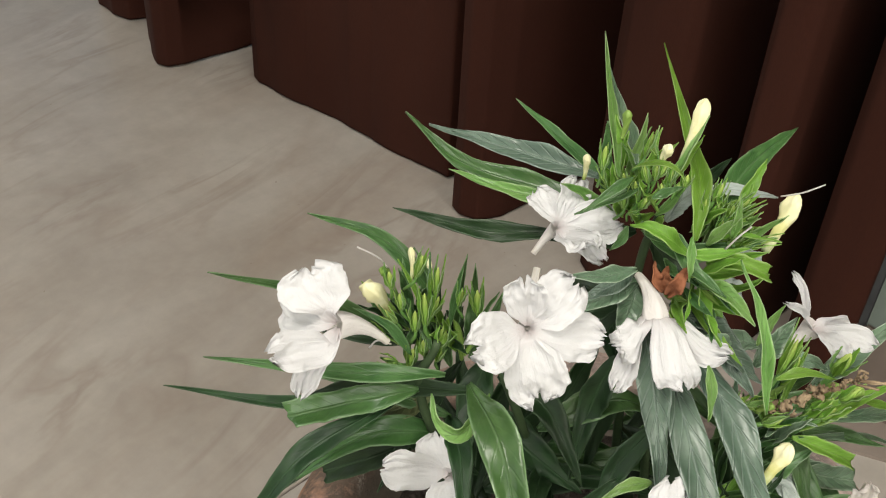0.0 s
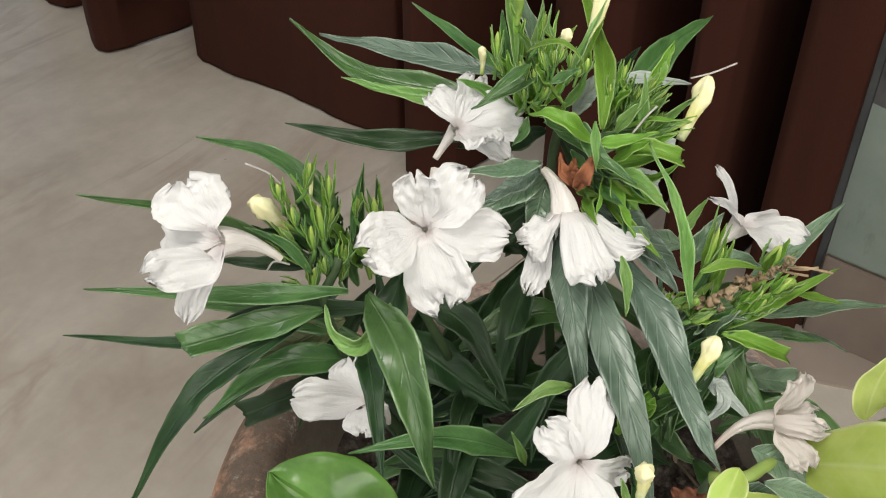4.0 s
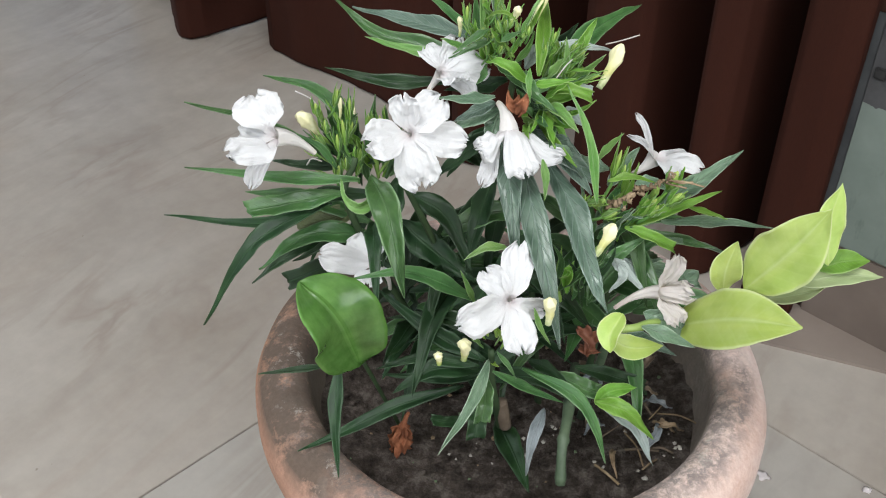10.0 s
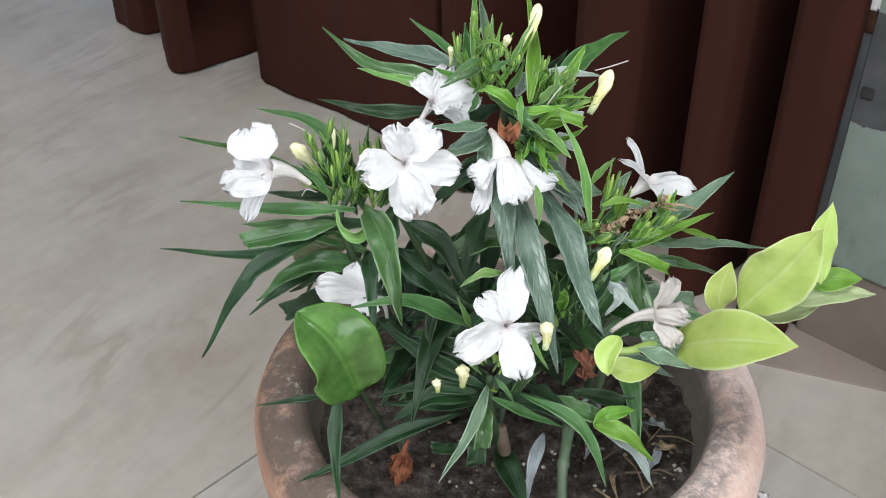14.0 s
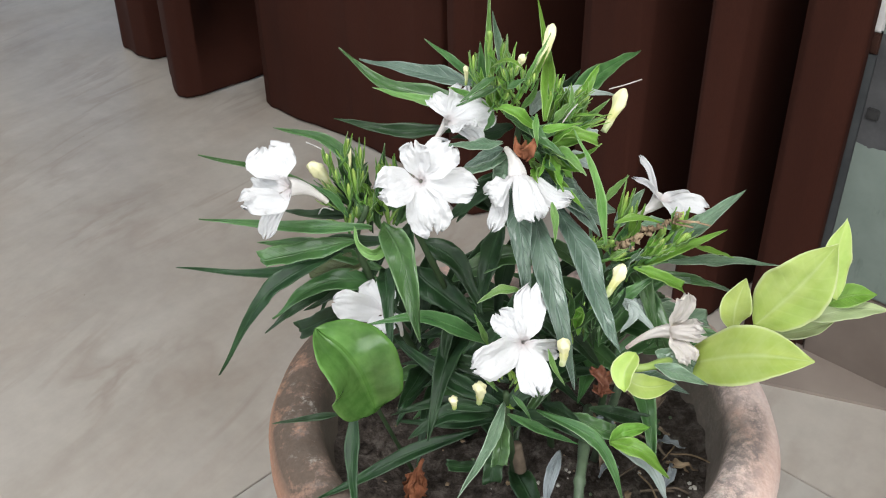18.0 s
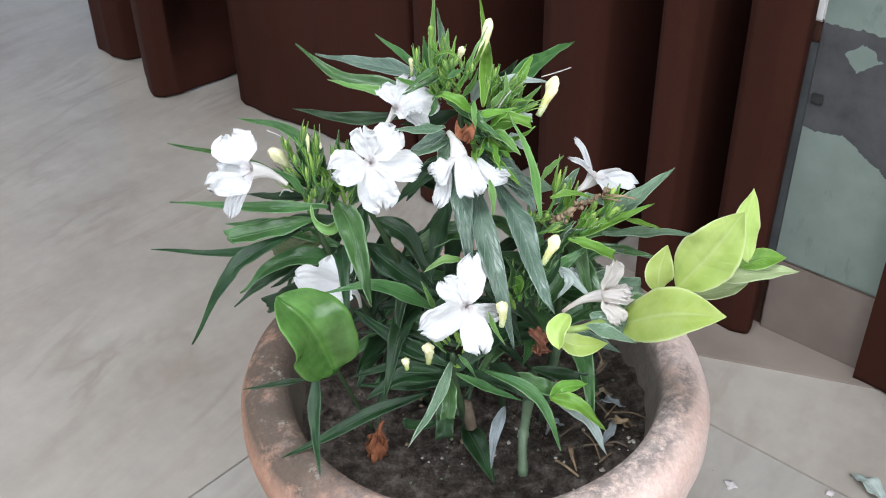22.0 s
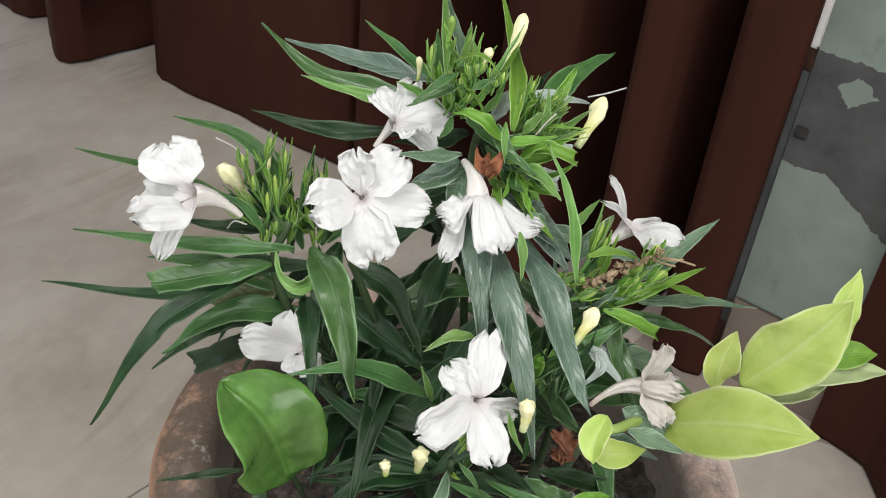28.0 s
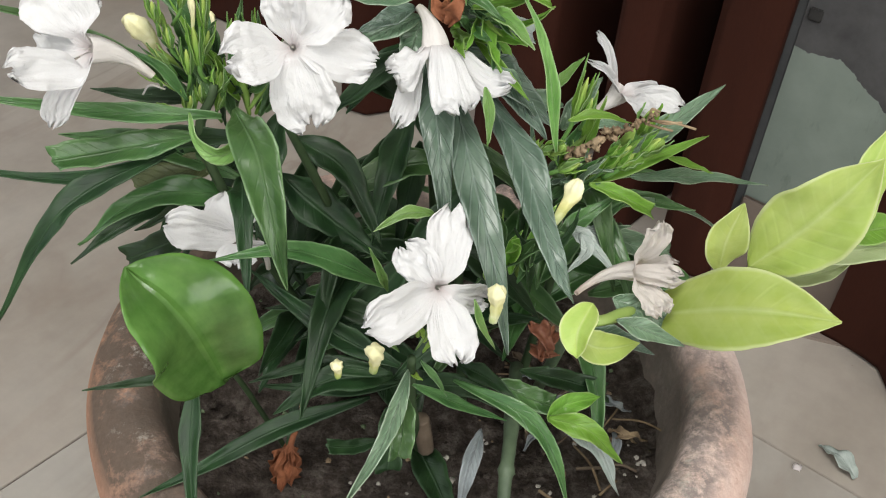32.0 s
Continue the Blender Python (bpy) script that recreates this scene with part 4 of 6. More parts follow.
leaf(ruellia, LEAF_MID, 0.0054, (-0.0715, 0.0000, 0.5924), (-0.0702, 0.0100, 0.6075), (-0.0708, 0.0100, 0.6287))
leaf(ruellia, LEAF_DARK_SHADED, 0.0082, (-0.0657, -0.0300, 0.6017), (-0.1082, -0.0200, 0.5908), (-0.1327, -0.0200, 0.5833))

# inner leaves, their shade put into a darker green
leaf(ruellia, LEAF_DARK_SHADED, 0.0133, (-0.0582, 0.0000, 0.5816), (-0.0381, -0.0100, 0.5741), (-0.0233, -0.0300, 0.5537))
leaf(ruellia, LEAF_DARK_SHADED, 0.0122, (-0.0138, 0.0000, 0.5960), (-0.0209, -0.0050, 0.5708), (-0.0270, -0.0200, 0.5457))
leaf(ruellia, LEAF_DARK_SHADED, 0.0109, (-0.0093, 0.0100, 0.5756), (-0.0128, 0.0100, 0.5487), (-0.0169, 0.0000, 0.5260))
leaf(ruellia, LEAF_DARK_SHADED, 0.0180, (-0.0641, 0.0000, 0.5636), (-0.0445, -0.0100, 0.5512), (-0.0211, -0.0200, 0.5380))
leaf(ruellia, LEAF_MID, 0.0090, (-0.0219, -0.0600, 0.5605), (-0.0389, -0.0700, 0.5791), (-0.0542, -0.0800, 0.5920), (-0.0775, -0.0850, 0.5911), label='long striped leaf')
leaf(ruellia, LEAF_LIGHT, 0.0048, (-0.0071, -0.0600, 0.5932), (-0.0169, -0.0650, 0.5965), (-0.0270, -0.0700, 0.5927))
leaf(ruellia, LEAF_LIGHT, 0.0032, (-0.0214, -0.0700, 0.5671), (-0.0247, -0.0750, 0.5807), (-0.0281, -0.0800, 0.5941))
leaf(ruellia, LEAF_DARK_SHADED, 0.0139, (-0.0625, 0.0000, 0.5925), (-0.0685, -0.0100, 0.5736), (-0.0706, -0.0300, 0.5547))
leaf(ruellia, LEAF_DARK_SHADED, 0.0130, (-0.0520, 0.0200, 0.5645), (-0.0587, 0.0100, 0.5317), (-0.0647, -0.0100, 0.5061))
leaf(ruellia, LEAF_DARK_SHADED, 0.0140, (-0.0200, 0.0300, 0.5581), (-0.0397, 0.0300, 0.5336), (-0.0533, 0.0200, 0.4984))
leaf(ruellia, LEAF_DARK_SHADED, 0.0123, (-0.0075, -0.0200, 0.5480), (-0.0286, -0.0300, 0.5241), (-0.0562, -0.0400, 0.5119))
leaf(ruellia, LEAF_DARK_SHADED, 0.0121, (0.0047, -0.0200, 0.5482), (0.0227, -0.0300, 0.5411), (0.0425, -0.0300, 0.5176))
leaf(ruellia, LEAF_DARK_SHADED, 0.0106, (0.0109, 0.0000, 0.5640), (-0.0071, -0.0100, 0.5402), (-0.0131, -0.0300, 0.5204))
leaf(ruellia, LEAF_DARK_SHADED, 0.0117, (0.0379, 0.0100, 0.5416), (0.0260, 0.0000, 0.5165), (0.0131, -0.0200, 0.4953))

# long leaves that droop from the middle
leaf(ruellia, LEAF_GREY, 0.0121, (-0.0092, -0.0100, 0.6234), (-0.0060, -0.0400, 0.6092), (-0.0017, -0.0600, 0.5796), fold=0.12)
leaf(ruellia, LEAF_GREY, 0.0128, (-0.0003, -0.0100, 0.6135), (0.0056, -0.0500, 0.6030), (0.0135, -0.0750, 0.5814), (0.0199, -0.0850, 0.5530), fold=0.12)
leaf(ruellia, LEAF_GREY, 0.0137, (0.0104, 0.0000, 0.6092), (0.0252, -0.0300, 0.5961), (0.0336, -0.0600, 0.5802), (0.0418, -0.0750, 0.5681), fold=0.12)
leaf(ruellia, LEAF_LIGHT, 0.0040, (0.0078, -0.0400, 0.6304), (0.0096, -0.0450, 0.6225), (0.0095, -0.0500, 0.6139))
leaf(ruellia, LEAF_DARK_SHADED, 0.0088, (-0.0177, 0.0100, 0.6184), (-0.0279, 0.0000, 0.6105), (-0.0380, -0.0100, 0.5993))

# leaves of the tall shoot
leaf(ruellia, LEAF_MID, 0.0102, (-0.0240, 0.0250, 0.6503), (-0.0509, 0.0330, 0.6501), (-0.0798, 0.0400, 0.6552), (-0.1006, 0.0430, 0.6733))
leaf(ruellia, LEAF_LIGHT, 0.0065, (-0.0327, 0.0200, 0.6520), (-0.0564, 0.0250, 0.6517), (-0.0832, 0.0350, 0.6542))
leaf(ruellia, LEAF_GREY, 0.0103, (-0.0256, 0.0300, 0.6575), (-0.0574, 0.0450, 0.6582), (-0.0922, 0.0570, 0.6606))
leaf(ruellia, LEAF_DARK_SHADED, 0.0084, (-0.0386, 0.0200, 0.6376), (-0.0719, 0.0250, 0.6341), (-0.1037, 0.0270, 0.6402))
leaf(ruellia, LEAF_MID, 0.0055, (-0.0196, 0.0300, 0.6518), (-0.0396, 0.0550, 0.6591), (-0.0577, 0.0740, 0.6655))
leaf(ruellia, LEAF_MID, 0.0116, (0.0153, 0.0200, 0.6482), (0.0368, 0.0550, 0.6529), (0.0641, 0.0890, 0.6530))
leaf(ruellia, LEAF_MID, 0.0073, (0.0196, 0.0000, 0.6520), (0.0016, 0.0000, 0.6465), (-0.0141, 0.0000, 0.6557))
leaf(ruellia, LEAF_LIGHT, 0.0050, (0.0368, -0.0300, 0.5997), (0.0307, -0.0200, 0.6298), (0.0183, -0.0120, 0.6553), fold=1.0)
leaf(ruellia, LEAF_GREY, 0.0116, (0.0098, 0.0000, 0.6211), (0.0228, -0.0100, 0.6104), (0.0349, -0.0200, 0.5981))
leaf(ruellia, LEAF_MID, 0.0045, (-0.0134, 0.0100, 0.6700), (-0.0240, 0.0050, 0.6656), (-0.0384, 0.0000, 0.6605))
leaf(ruellia, LEAF_DARK_SHADED, 0.0103, (-0.0089, 0.0300, 0.6347), (-0.0239, 0.0300, 0.6295), (-0.0421, 0.0300, 0.6276))
leaf(ruellia, LEAF_DARK_SHADED, 0.0092, (0.0033, 0.0400, 0.6398), (0.0172, 0.0500, 0.6451), (0.0270, 0.0500, 0.6584))
leaf(ruellia, LEAF_MID, 0.0066, (-0.0015, 0.0000, 0.6549), (0.0026, -0.0100, 0.6492), (0.0147, -0.0200, 0.6439))
leaf(ruellia, LEAF_DARK_SHADED, 0.0104, (-0.0059, 0.0300, 0.6347), (0.0099, 0.0300, 0.6178), (0.0347, 0.0300, 0.6110))
leaf(ruellia, LEAF_MID, 0.0058, (-0.0241, 0.0300, 0.6511), (-0.0257, 0.0300, 0.6670), (-0.0269, 0.0300, 0.6818))
leaf(ruellia, LEAF_LIGHT, 0.0039, (0.0180, 0.0000, 0.6551), (0.0181, 0.0000, 0.6627), (0.0172, 0.0000, 0.6733))

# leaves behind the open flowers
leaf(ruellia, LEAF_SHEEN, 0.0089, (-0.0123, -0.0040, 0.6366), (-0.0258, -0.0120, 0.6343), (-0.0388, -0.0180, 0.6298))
leaf(ruellia, LEAF_DARK_SHADED, 0.0102, (-0.0143, 0.0000, 0.6226), (-0.0297, -0.0060, 0.6111), (-0.0456, -0.0080, 0.5957))
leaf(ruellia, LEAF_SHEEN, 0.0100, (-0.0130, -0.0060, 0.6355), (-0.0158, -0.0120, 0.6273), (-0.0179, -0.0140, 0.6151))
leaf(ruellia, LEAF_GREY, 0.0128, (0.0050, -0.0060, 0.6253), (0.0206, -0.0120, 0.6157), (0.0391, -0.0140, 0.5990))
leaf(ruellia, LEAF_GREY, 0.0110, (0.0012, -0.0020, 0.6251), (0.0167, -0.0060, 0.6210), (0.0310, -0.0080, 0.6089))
leaf(ruellia, LEAF_DARK_SHADED, 0.0110, (-0.0178, 0.0040, 0.5981), (-0.0300, 0.0040, 0.6096), (-0.0400, 0.0060, 0.6243))

# leaves at the crown of the tall shoot
leaf(ruellia, LEAF_BRIGHT, 0.0074, (0.0054, 0.0000, 0.6526), (0.0070, 0.0140, 0.6649), (0.0086, 0.0500, 0.6663), (0.0054, 0.1100, 0.6781), fold=0.95)
leaf(ruellia, LEAF_LIGHT, 0.0043, (-0.0230, 0.0120, 0.6694), (-0.0228, 0.0360, 0.6738), (-0.0224, 0.0650, 0.6774), (-0.0221, 0.1000, 0.6857), fold=0.95)
leaf(ruellia, LEAF_SHEEN, 0.0056, (-0.0159, 0.0200, 0.6701), (-0.0162, 0.0400, 0.6708), (-0.0180, 0.0640, 0.6712), (-0.0204, 0.0860, 0.6769), fold=0.95)
leaf(ruellia, LEAF_BRIGHT, 0.0023, (-0.0214, 0.0000, 0.6810), (-0.0155, -0.0080, 0.6881), (-0.0100, -0.0120, 0.6887), (-0.0055, -0.0120, 0.6835))
leaf(ruellia, LEAF_MID, 0.0039, (-0.0193, 0.0060, 0.6736), (-0.0269, 0.0000, 0.6710), (-0.0362, -0.0040, 0.6647))
leaf(ruellia, LEAF_PALE, 0.0051, (0.0057, 0.0300, 0.6521), (0.0222, 0.0340, 0.6536), (0.0349, 0.0360, 0.6514), (0.0438, 0.0360, 0.6504))
leaf(ruellia, LEAF_PALE, 0.0070, (-0.0004, 0.0220, 0.6452), (0.0043, 0.0260, 0.6521), (0.0132, 0.0300, 0.6569), cut=True)
leaf(ruellia, LEAF_BRIGHT, 0.0067, (0.0026, -0.0060, 0.6505), (-0.0073, -0.0120, 0.6612), (-0.0139, -0.0120, 0.6653), (-0.0201, -0.0080, 0.6630))
leaf(ruellia, LEAF_BRIGHT, 0.0048, (0.0026, -0.0060, 0.6505), (0.0112, -0.0080, 0.6531), (0.0237, -0.0040, 0.6538))
leaf(ruellia, LEAF_LIGHT, 0.0032, (0.0005, -0.0120, 0.6627), (0.0001, -0.0180, 0.6569), (0.0013, -0.0180, 0.6480))
leaf(ruellia, LEAF_BRIGHT, 0.0059, (0.0099, -0.0040, 0.6463), (0.0199, -0.0080, 0.6499), (0.0311, -0.0080, 0.6459), cut=True, fold=0.8)
leaf(ruellia, LEAF_LIGHT, 0.0062, (0.0083, -0.0080, 0.6396), (0.0141, -0.0160, 0.6431), (0.0198, -0.0220, 0.6411), (0.0247, -0.0260, 0.6369), fold=0.8)
leaf(ruellia, LEAF_SHEEN, 0.0061, (-0.0157, -0.0100, 0.6457), (-0.0293, -0.0200, 0.6493), (-0.0428, -0.0260, 0.6532))
leaf(ruellia, LEAF_GREY, 0.0070, (-0.0148, -0.0040, 0.6395), (-0.0246, -0.0120, 0.6387), (-0.0347, -0.0160, 0.6351))
leaf(ruellia, LEAF_PALE, 0.0070, (0.0189, 0.0040, 0.6291), (0.0232, 0.0040, 0.6301), (0.0286, 0.0040, 0.6272), cut=True)
leaf(ruellia, LEAF_PALE, 0.0043, (0.0239, 0.0060, 0.6446), (0.0279, 0.0060, 0.6436), (0.0327, 0.0060, 0.6423), cut=True)
leaf(ruellia, LEAF_LIGHT, 0.0044, (0.0098, 0.0000, 0.6511), (0.0144, 0.0000, 0.6584), (0.0196, 0.0000, 0.6645), fold=0.8)
leaf(ruellia, LEAF_MID, 0.0036, (-0.0014, -0.0040, 0.6382), (0.0027, -0.0040, 0.6348), (0.0062, -0.0040, 0.6289))
leaf(ruellia, LEAF_MID, 0.0036, (0.0028, -0.0040, 0.6429), (0.0080, -0.0040, 0.6384), (0.0115, -0.0040, 0.6326))
leaf(ruellia, LEAF_MID, 0.0036, (-0.0052, -0.0040, 0.6472), (-0.0009, -0.0040, 0.6416), (0.0023, -0.0040, 0.6383))
leaf(ruellia, LEAF_MID, 0.0034, (-0.0138, -0.0040, 0.6718), (-0.0088, -0.0040, 0.6750), (-0.0045, -0.0040, 0.6772))
leaf(ruellia, LEAF_MID, 0.0035, (-0.0157, -0.0040, 0.6623), (-0.0116, -0.0040, 0.6570), (-0.0058, -0.0040, 0.6539))
leaf(ruellia, LEAF_MID, 0.0035, (-0.0201, -0.0040, 0.6600), (-0.0214, -0.0040, 0.6535), (-0.0248, -0.0040, 0.6489))
leaf(ruellia, LEAF_MID, 0.0036, (0.0102, -0.0040, 0.6431), (0.0143, -0.0040, 0.6409), (0.0198, -0.0040, 0.6422))

# leaves of the shoot beside the wall
leaf(ruellia, LEAF_SHEEN, 0.0112, (0.0787, 0.0300, 0.5576), (0.1054, 0.0500, 0.5644), (0.1308, 0.0670, 0.5752))
leaf(ruellia, LEAF_MID, 0.0130, (0.0395, -0.0200, 0.5284), (0.0545, -0.0100, 0.5452), (0.0775, 0.0000, 0.5582))
leaf(ruellia, LEAF_LIGHT, 0.0042, (0.0384, 0.0000, 0.6061), (0.0451, 0.0100, 0.6088), (0.0531, 0.0200, 0.6110))
leaf(ruellia, LEAF_SHEEN, 0.0094, (0.0487, 0.0200, 0.5773), (0.0562, 0.0250, 0.5872), (0.0642, 0.0300, 0.5970))
leaf(ruellia, LEAF_BRIGHT, 0.0039, (0.0532, 0.0000, 0.5850), (0.0546, 0.0000, 0.5958), (0.0555, 0.0000, 0.6080))
leaf(ruellia, LEAF_MID, 0.0096, (0.0506, 0.0200, 0.5543), (0.0443, 0.0100, 0.5417), (0.0343, -0.0100, 0.5249))
bud_cluster(ruellia, (0.0272, -0.0300, 0.5412), (0.15, -0.2, 1), 0.44, 17, 0.0260, 5, (LEAF_MID, LEAF_BRIGHT, LEAF_MID, LEAF_DARK_SHADED), 1.5, "leaf")
leaf(ruellia, LEAF_SHEEN, 0.0082, (0.0434, -0.0000, 0.5413), (0.0624, 0.0000, 0.5396), (0.0807, 0.0000, 0.5439))
leaf(ruellia, LEAF_SHEEN, 0.0087, (0.0478, 0.0200, 0.5884), (0.0352, 0.0200, 0.5919), (0.0170, 0.0100, 0.6050))
leaf(ruellia, LEAF_BRIGHT, 0.0080, (0.0494, -0.0140, 0.5720), (0.0685, -0.0060, 0.5770), (0.0878, 0.0040, 0.5781), (0.1082, 0.0140, 0.5811), fold=0.6)
leaf(ruellia, LEAF_SHEEN, 0.0066, (0.0755, 0.0000, 0.5692), (0.0991, 0.0120, 0.5615), (0.1208, 0.0240, 0.5535), (0.1504, 0.0360, 0.5422), wave=1.8, fold=0.7)
leaf(ruellia, LEAF_SHEEN, 0.0037, (0.0695, 0.0000, 0.5587), (0.0926, 0.0120, 0.5479), (0.1174, 0.0300, 0.5296), (0.1448, 0.0480, 0.5030))
leaf(ruellia, LEAF_BRIGHT, 0.0060, (0.0532, -0.0220, 0.5807), (0.0658, -0.0220, 0.5755), (0.0800, -0.0200, 0.5667), cut=True, fold=0.8)
leaf(ruellia, LEAF_BRIGHT, 0.0037, (0.0892, 0.0040, 0.5768), (0.1018, 0.0100, 0.5694), (0.1147, 0.0140, 0.5627))
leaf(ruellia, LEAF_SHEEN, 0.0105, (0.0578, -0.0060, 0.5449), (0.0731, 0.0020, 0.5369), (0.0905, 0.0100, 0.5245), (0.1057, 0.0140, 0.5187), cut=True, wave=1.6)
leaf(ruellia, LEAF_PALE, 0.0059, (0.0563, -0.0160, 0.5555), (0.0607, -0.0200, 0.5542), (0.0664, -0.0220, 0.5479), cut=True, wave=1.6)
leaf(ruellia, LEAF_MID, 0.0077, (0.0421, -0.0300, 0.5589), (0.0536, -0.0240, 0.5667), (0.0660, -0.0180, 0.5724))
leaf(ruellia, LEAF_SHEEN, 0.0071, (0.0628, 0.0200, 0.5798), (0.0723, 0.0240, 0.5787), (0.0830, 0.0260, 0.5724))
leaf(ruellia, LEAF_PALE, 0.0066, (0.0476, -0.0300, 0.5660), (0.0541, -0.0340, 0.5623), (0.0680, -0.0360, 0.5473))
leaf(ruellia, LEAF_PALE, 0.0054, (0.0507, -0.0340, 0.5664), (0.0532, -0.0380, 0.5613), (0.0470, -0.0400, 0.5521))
leaf(ruellia, LEAF_BRIGHT, 0.0040, (0.0426, -0.0160, 0.6040), (0.0540, -0.0120, 0.6047), (0.0677, -0.0100, 0.6004))
leaf(ruellia, LEAF_SHEEN, 0.0057, (0.0264, -0.0100, 0.6105), (0.0185, -0.0160, 0.6212), (0.0110, -0.0200, 0.6265))
leaf(ruellia, LEAF_MID, 0.0041, (0.0384, -0.0120, 0.5663), (0.0382, -0.0100, 0.5766), (0.0356, -0.0080, 0.5891))
leaf(ruellia, LEAF_SHEEN, 0.0026, (0.0335, -0.0120, 0.5823), (0.0319, -0.0100, 0.5908), (0.0303, -0.0080, 0.5991))
leaf(ruellia, LEAF_BRIGHT, 0.0044, (0.0305, -0.0340, 0.5546), (0.0355, -0.0300, 0.5643), (0.0421, -0.0240, 0.5718))
leaf(ruellia, LEAF_MID, 0.0041, (0.0416, -0.0120, 0.5650), (0.0463, -0.0100, 0.5687), (0.0550, -0.0080, 0.5724))

# leaves low at the front
leaf(ruellia, LEAF_SHEEN, 0.0062, (-0.0132, -0.0850, 0.5438), (-0.0208, -0.1100, 0.5388), (-0.0349, -0.1350, 0.5317), wave=1.6, fold=0.7)
leaf(ruellia, LEAF_MID, 0.0078, (-0.0143, -0.0850, 0.5327), (-0.0145, -0.0980, 0.5292), (-0.0157, -0.1050, 0.5215), cut=True)
leaf(ruellia, LEAF_DARK_SHADED, 0.0099, (-0.0196, -0.0700, 0.5075), (-0.0178, -0.0750, 0.4947), (-0.0184, -0.0800, 0.4826), cut=True)
leaf(ruellia, LEAF_MID, 0.0070, (0.0032, -0.0800, 0.5345), (0.0277, -0.0950, 0.5328), (0.0385, -0.1050, 0.5217), (0.0447, -0.1100, 0.5029))
leaf(ruellia, LEAF_MID, 0.0052, (-0.0114, -0.0800, 0.5317), (0.0073, -0.0750, 0.5157), (0.0267, -0.0700, 0.5015))
leaf(ruellia, LEAF_DEAD, 0.0068, (0.0166, -0.0750, 0.5020), (0.0101, -0.0950, 0.5005), (0.0080, -0.1000, 0.4784), label='withered grey leaf')
leaf(ruellia, LEAF_DARK_SHADED, 0.0087, (-0.0259, -0.0500, 0.4908), (-0.0609, -0.0600, 0.4831), (-0.0883, -0.0750, 0.4777), (-0.1113, -0.0900, 0.4772))
leaf(ruellia, LEAF_DARK_SHADED, 0.0075, (-0.0866, -0.0800, 0.5379), (-0.0874, -0.1000, 0.5166), (-0.0832, -0.1250, 0.5004))
leaf(ruellia, LEAF_DARK_SHADED, 0.0041, (-0.1000, -0.0500, 0.5011), (-0.1169, -0.0550, 0.5020), (-0.1356, -0.0600, 0.5025))
leaf(ruellia, LEAF_DARK_SHADED, 0.0099, (-0.0152, -0.0600, 0.5196), (-0.0441, -0.0500, 0.5296), (-0.0744, -0.0300, 0.5408))
leaf(ruellia, LEAF_DARK_SHADED, 0.0079, (-0.0178, -0.0600, 0.5155), (-0.0462, -0.0600, 0.5195), (-0.0707, -0.0700, 0.5198))
leaf(ruellia, LEAF_DARK_SHADED, 0.0083, (-0.0144, -0.0500, 0.4999), (-0.0408, -0.0500, 0.4960), (-0.0705, -0.0500, 0.4961))
leaf(ruellia, LEAF_DARK_SHADED, 0.0092, (-0.0099, -0.0500, 0.5260), (-0.0389, -0.0400, 0.5306), (-0.0690, -0.0300, 0.5199))
leaf(ruellia, LEAF_MID, 0.0091, (0.0205, -0.0600, 0.5133), (0.0337, -0.0620, 0.5071), (0.0457, -0.0650, 0.5041), cut=True)
leaf(ruellia, LEAF_DARK_SHADED, 0.0083, (0.0329, -0.0500, 0.5083), (0.0533, -0.0450, 0.4982), (0.0739, -0.0400, 0.4854), cut=True)
leaf(ruellia, LEAF_DARK_SHADED, 0.0059, (-0.0222, -0.0600, 0.4760), (-0.0324, -0.0650, 0.4777), (-0.0425, -0.0700, 0.4841), cut=True)
leaf(ruellia, LEAF_DARK_SHADED, 0.0076, (0.0081, -0.0500, 0.5115), (0.0190, -0.0600, 0.5140), (0.0298, -0.0700, 0.5129))
leaf(ruellia, LEAF_LIGHT, 0.0028, (0.0063, -0.0850, 0.5778), (0.0098, -0.0850, 0.5663), (0.0155, -0.0850, 0.5553))
leaf(ruellia, LEAF_MID, 0.0026, (-0.0096, -0.0850, 0.5494), (-0.0042, -0.0900, 0.5456), (0.0002, -0.0900, 0.5369))

# leaves that fill the inside of the bush, many in the shade-darkened green
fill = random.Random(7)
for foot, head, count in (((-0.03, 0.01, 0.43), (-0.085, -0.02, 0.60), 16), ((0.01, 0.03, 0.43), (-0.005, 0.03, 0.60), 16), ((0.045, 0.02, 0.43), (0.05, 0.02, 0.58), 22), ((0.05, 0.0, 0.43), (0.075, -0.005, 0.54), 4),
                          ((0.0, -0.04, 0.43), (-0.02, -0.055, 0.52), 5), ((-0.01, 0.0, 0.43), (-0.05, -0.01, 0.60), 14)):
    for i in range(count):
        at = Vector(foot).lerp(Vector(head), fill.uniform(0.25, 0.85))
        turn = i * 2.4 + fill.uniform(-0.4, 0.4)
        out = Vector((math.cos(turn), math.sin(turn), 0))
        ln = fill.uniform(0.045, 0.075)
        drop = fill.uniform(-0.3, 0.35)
        leaf(ruellia, LEAF_MID if foot[0] > 0.04 or i % 4 == 0 and foot[1] >= 0 else LEAF_DARK_SHADED, fill.uniform(0.009, 0.014), at, at + out * ln * 0.55 + Vector((0, 0, 0.010)), at + out * ln - Vector((0, 0, ln * drop)))

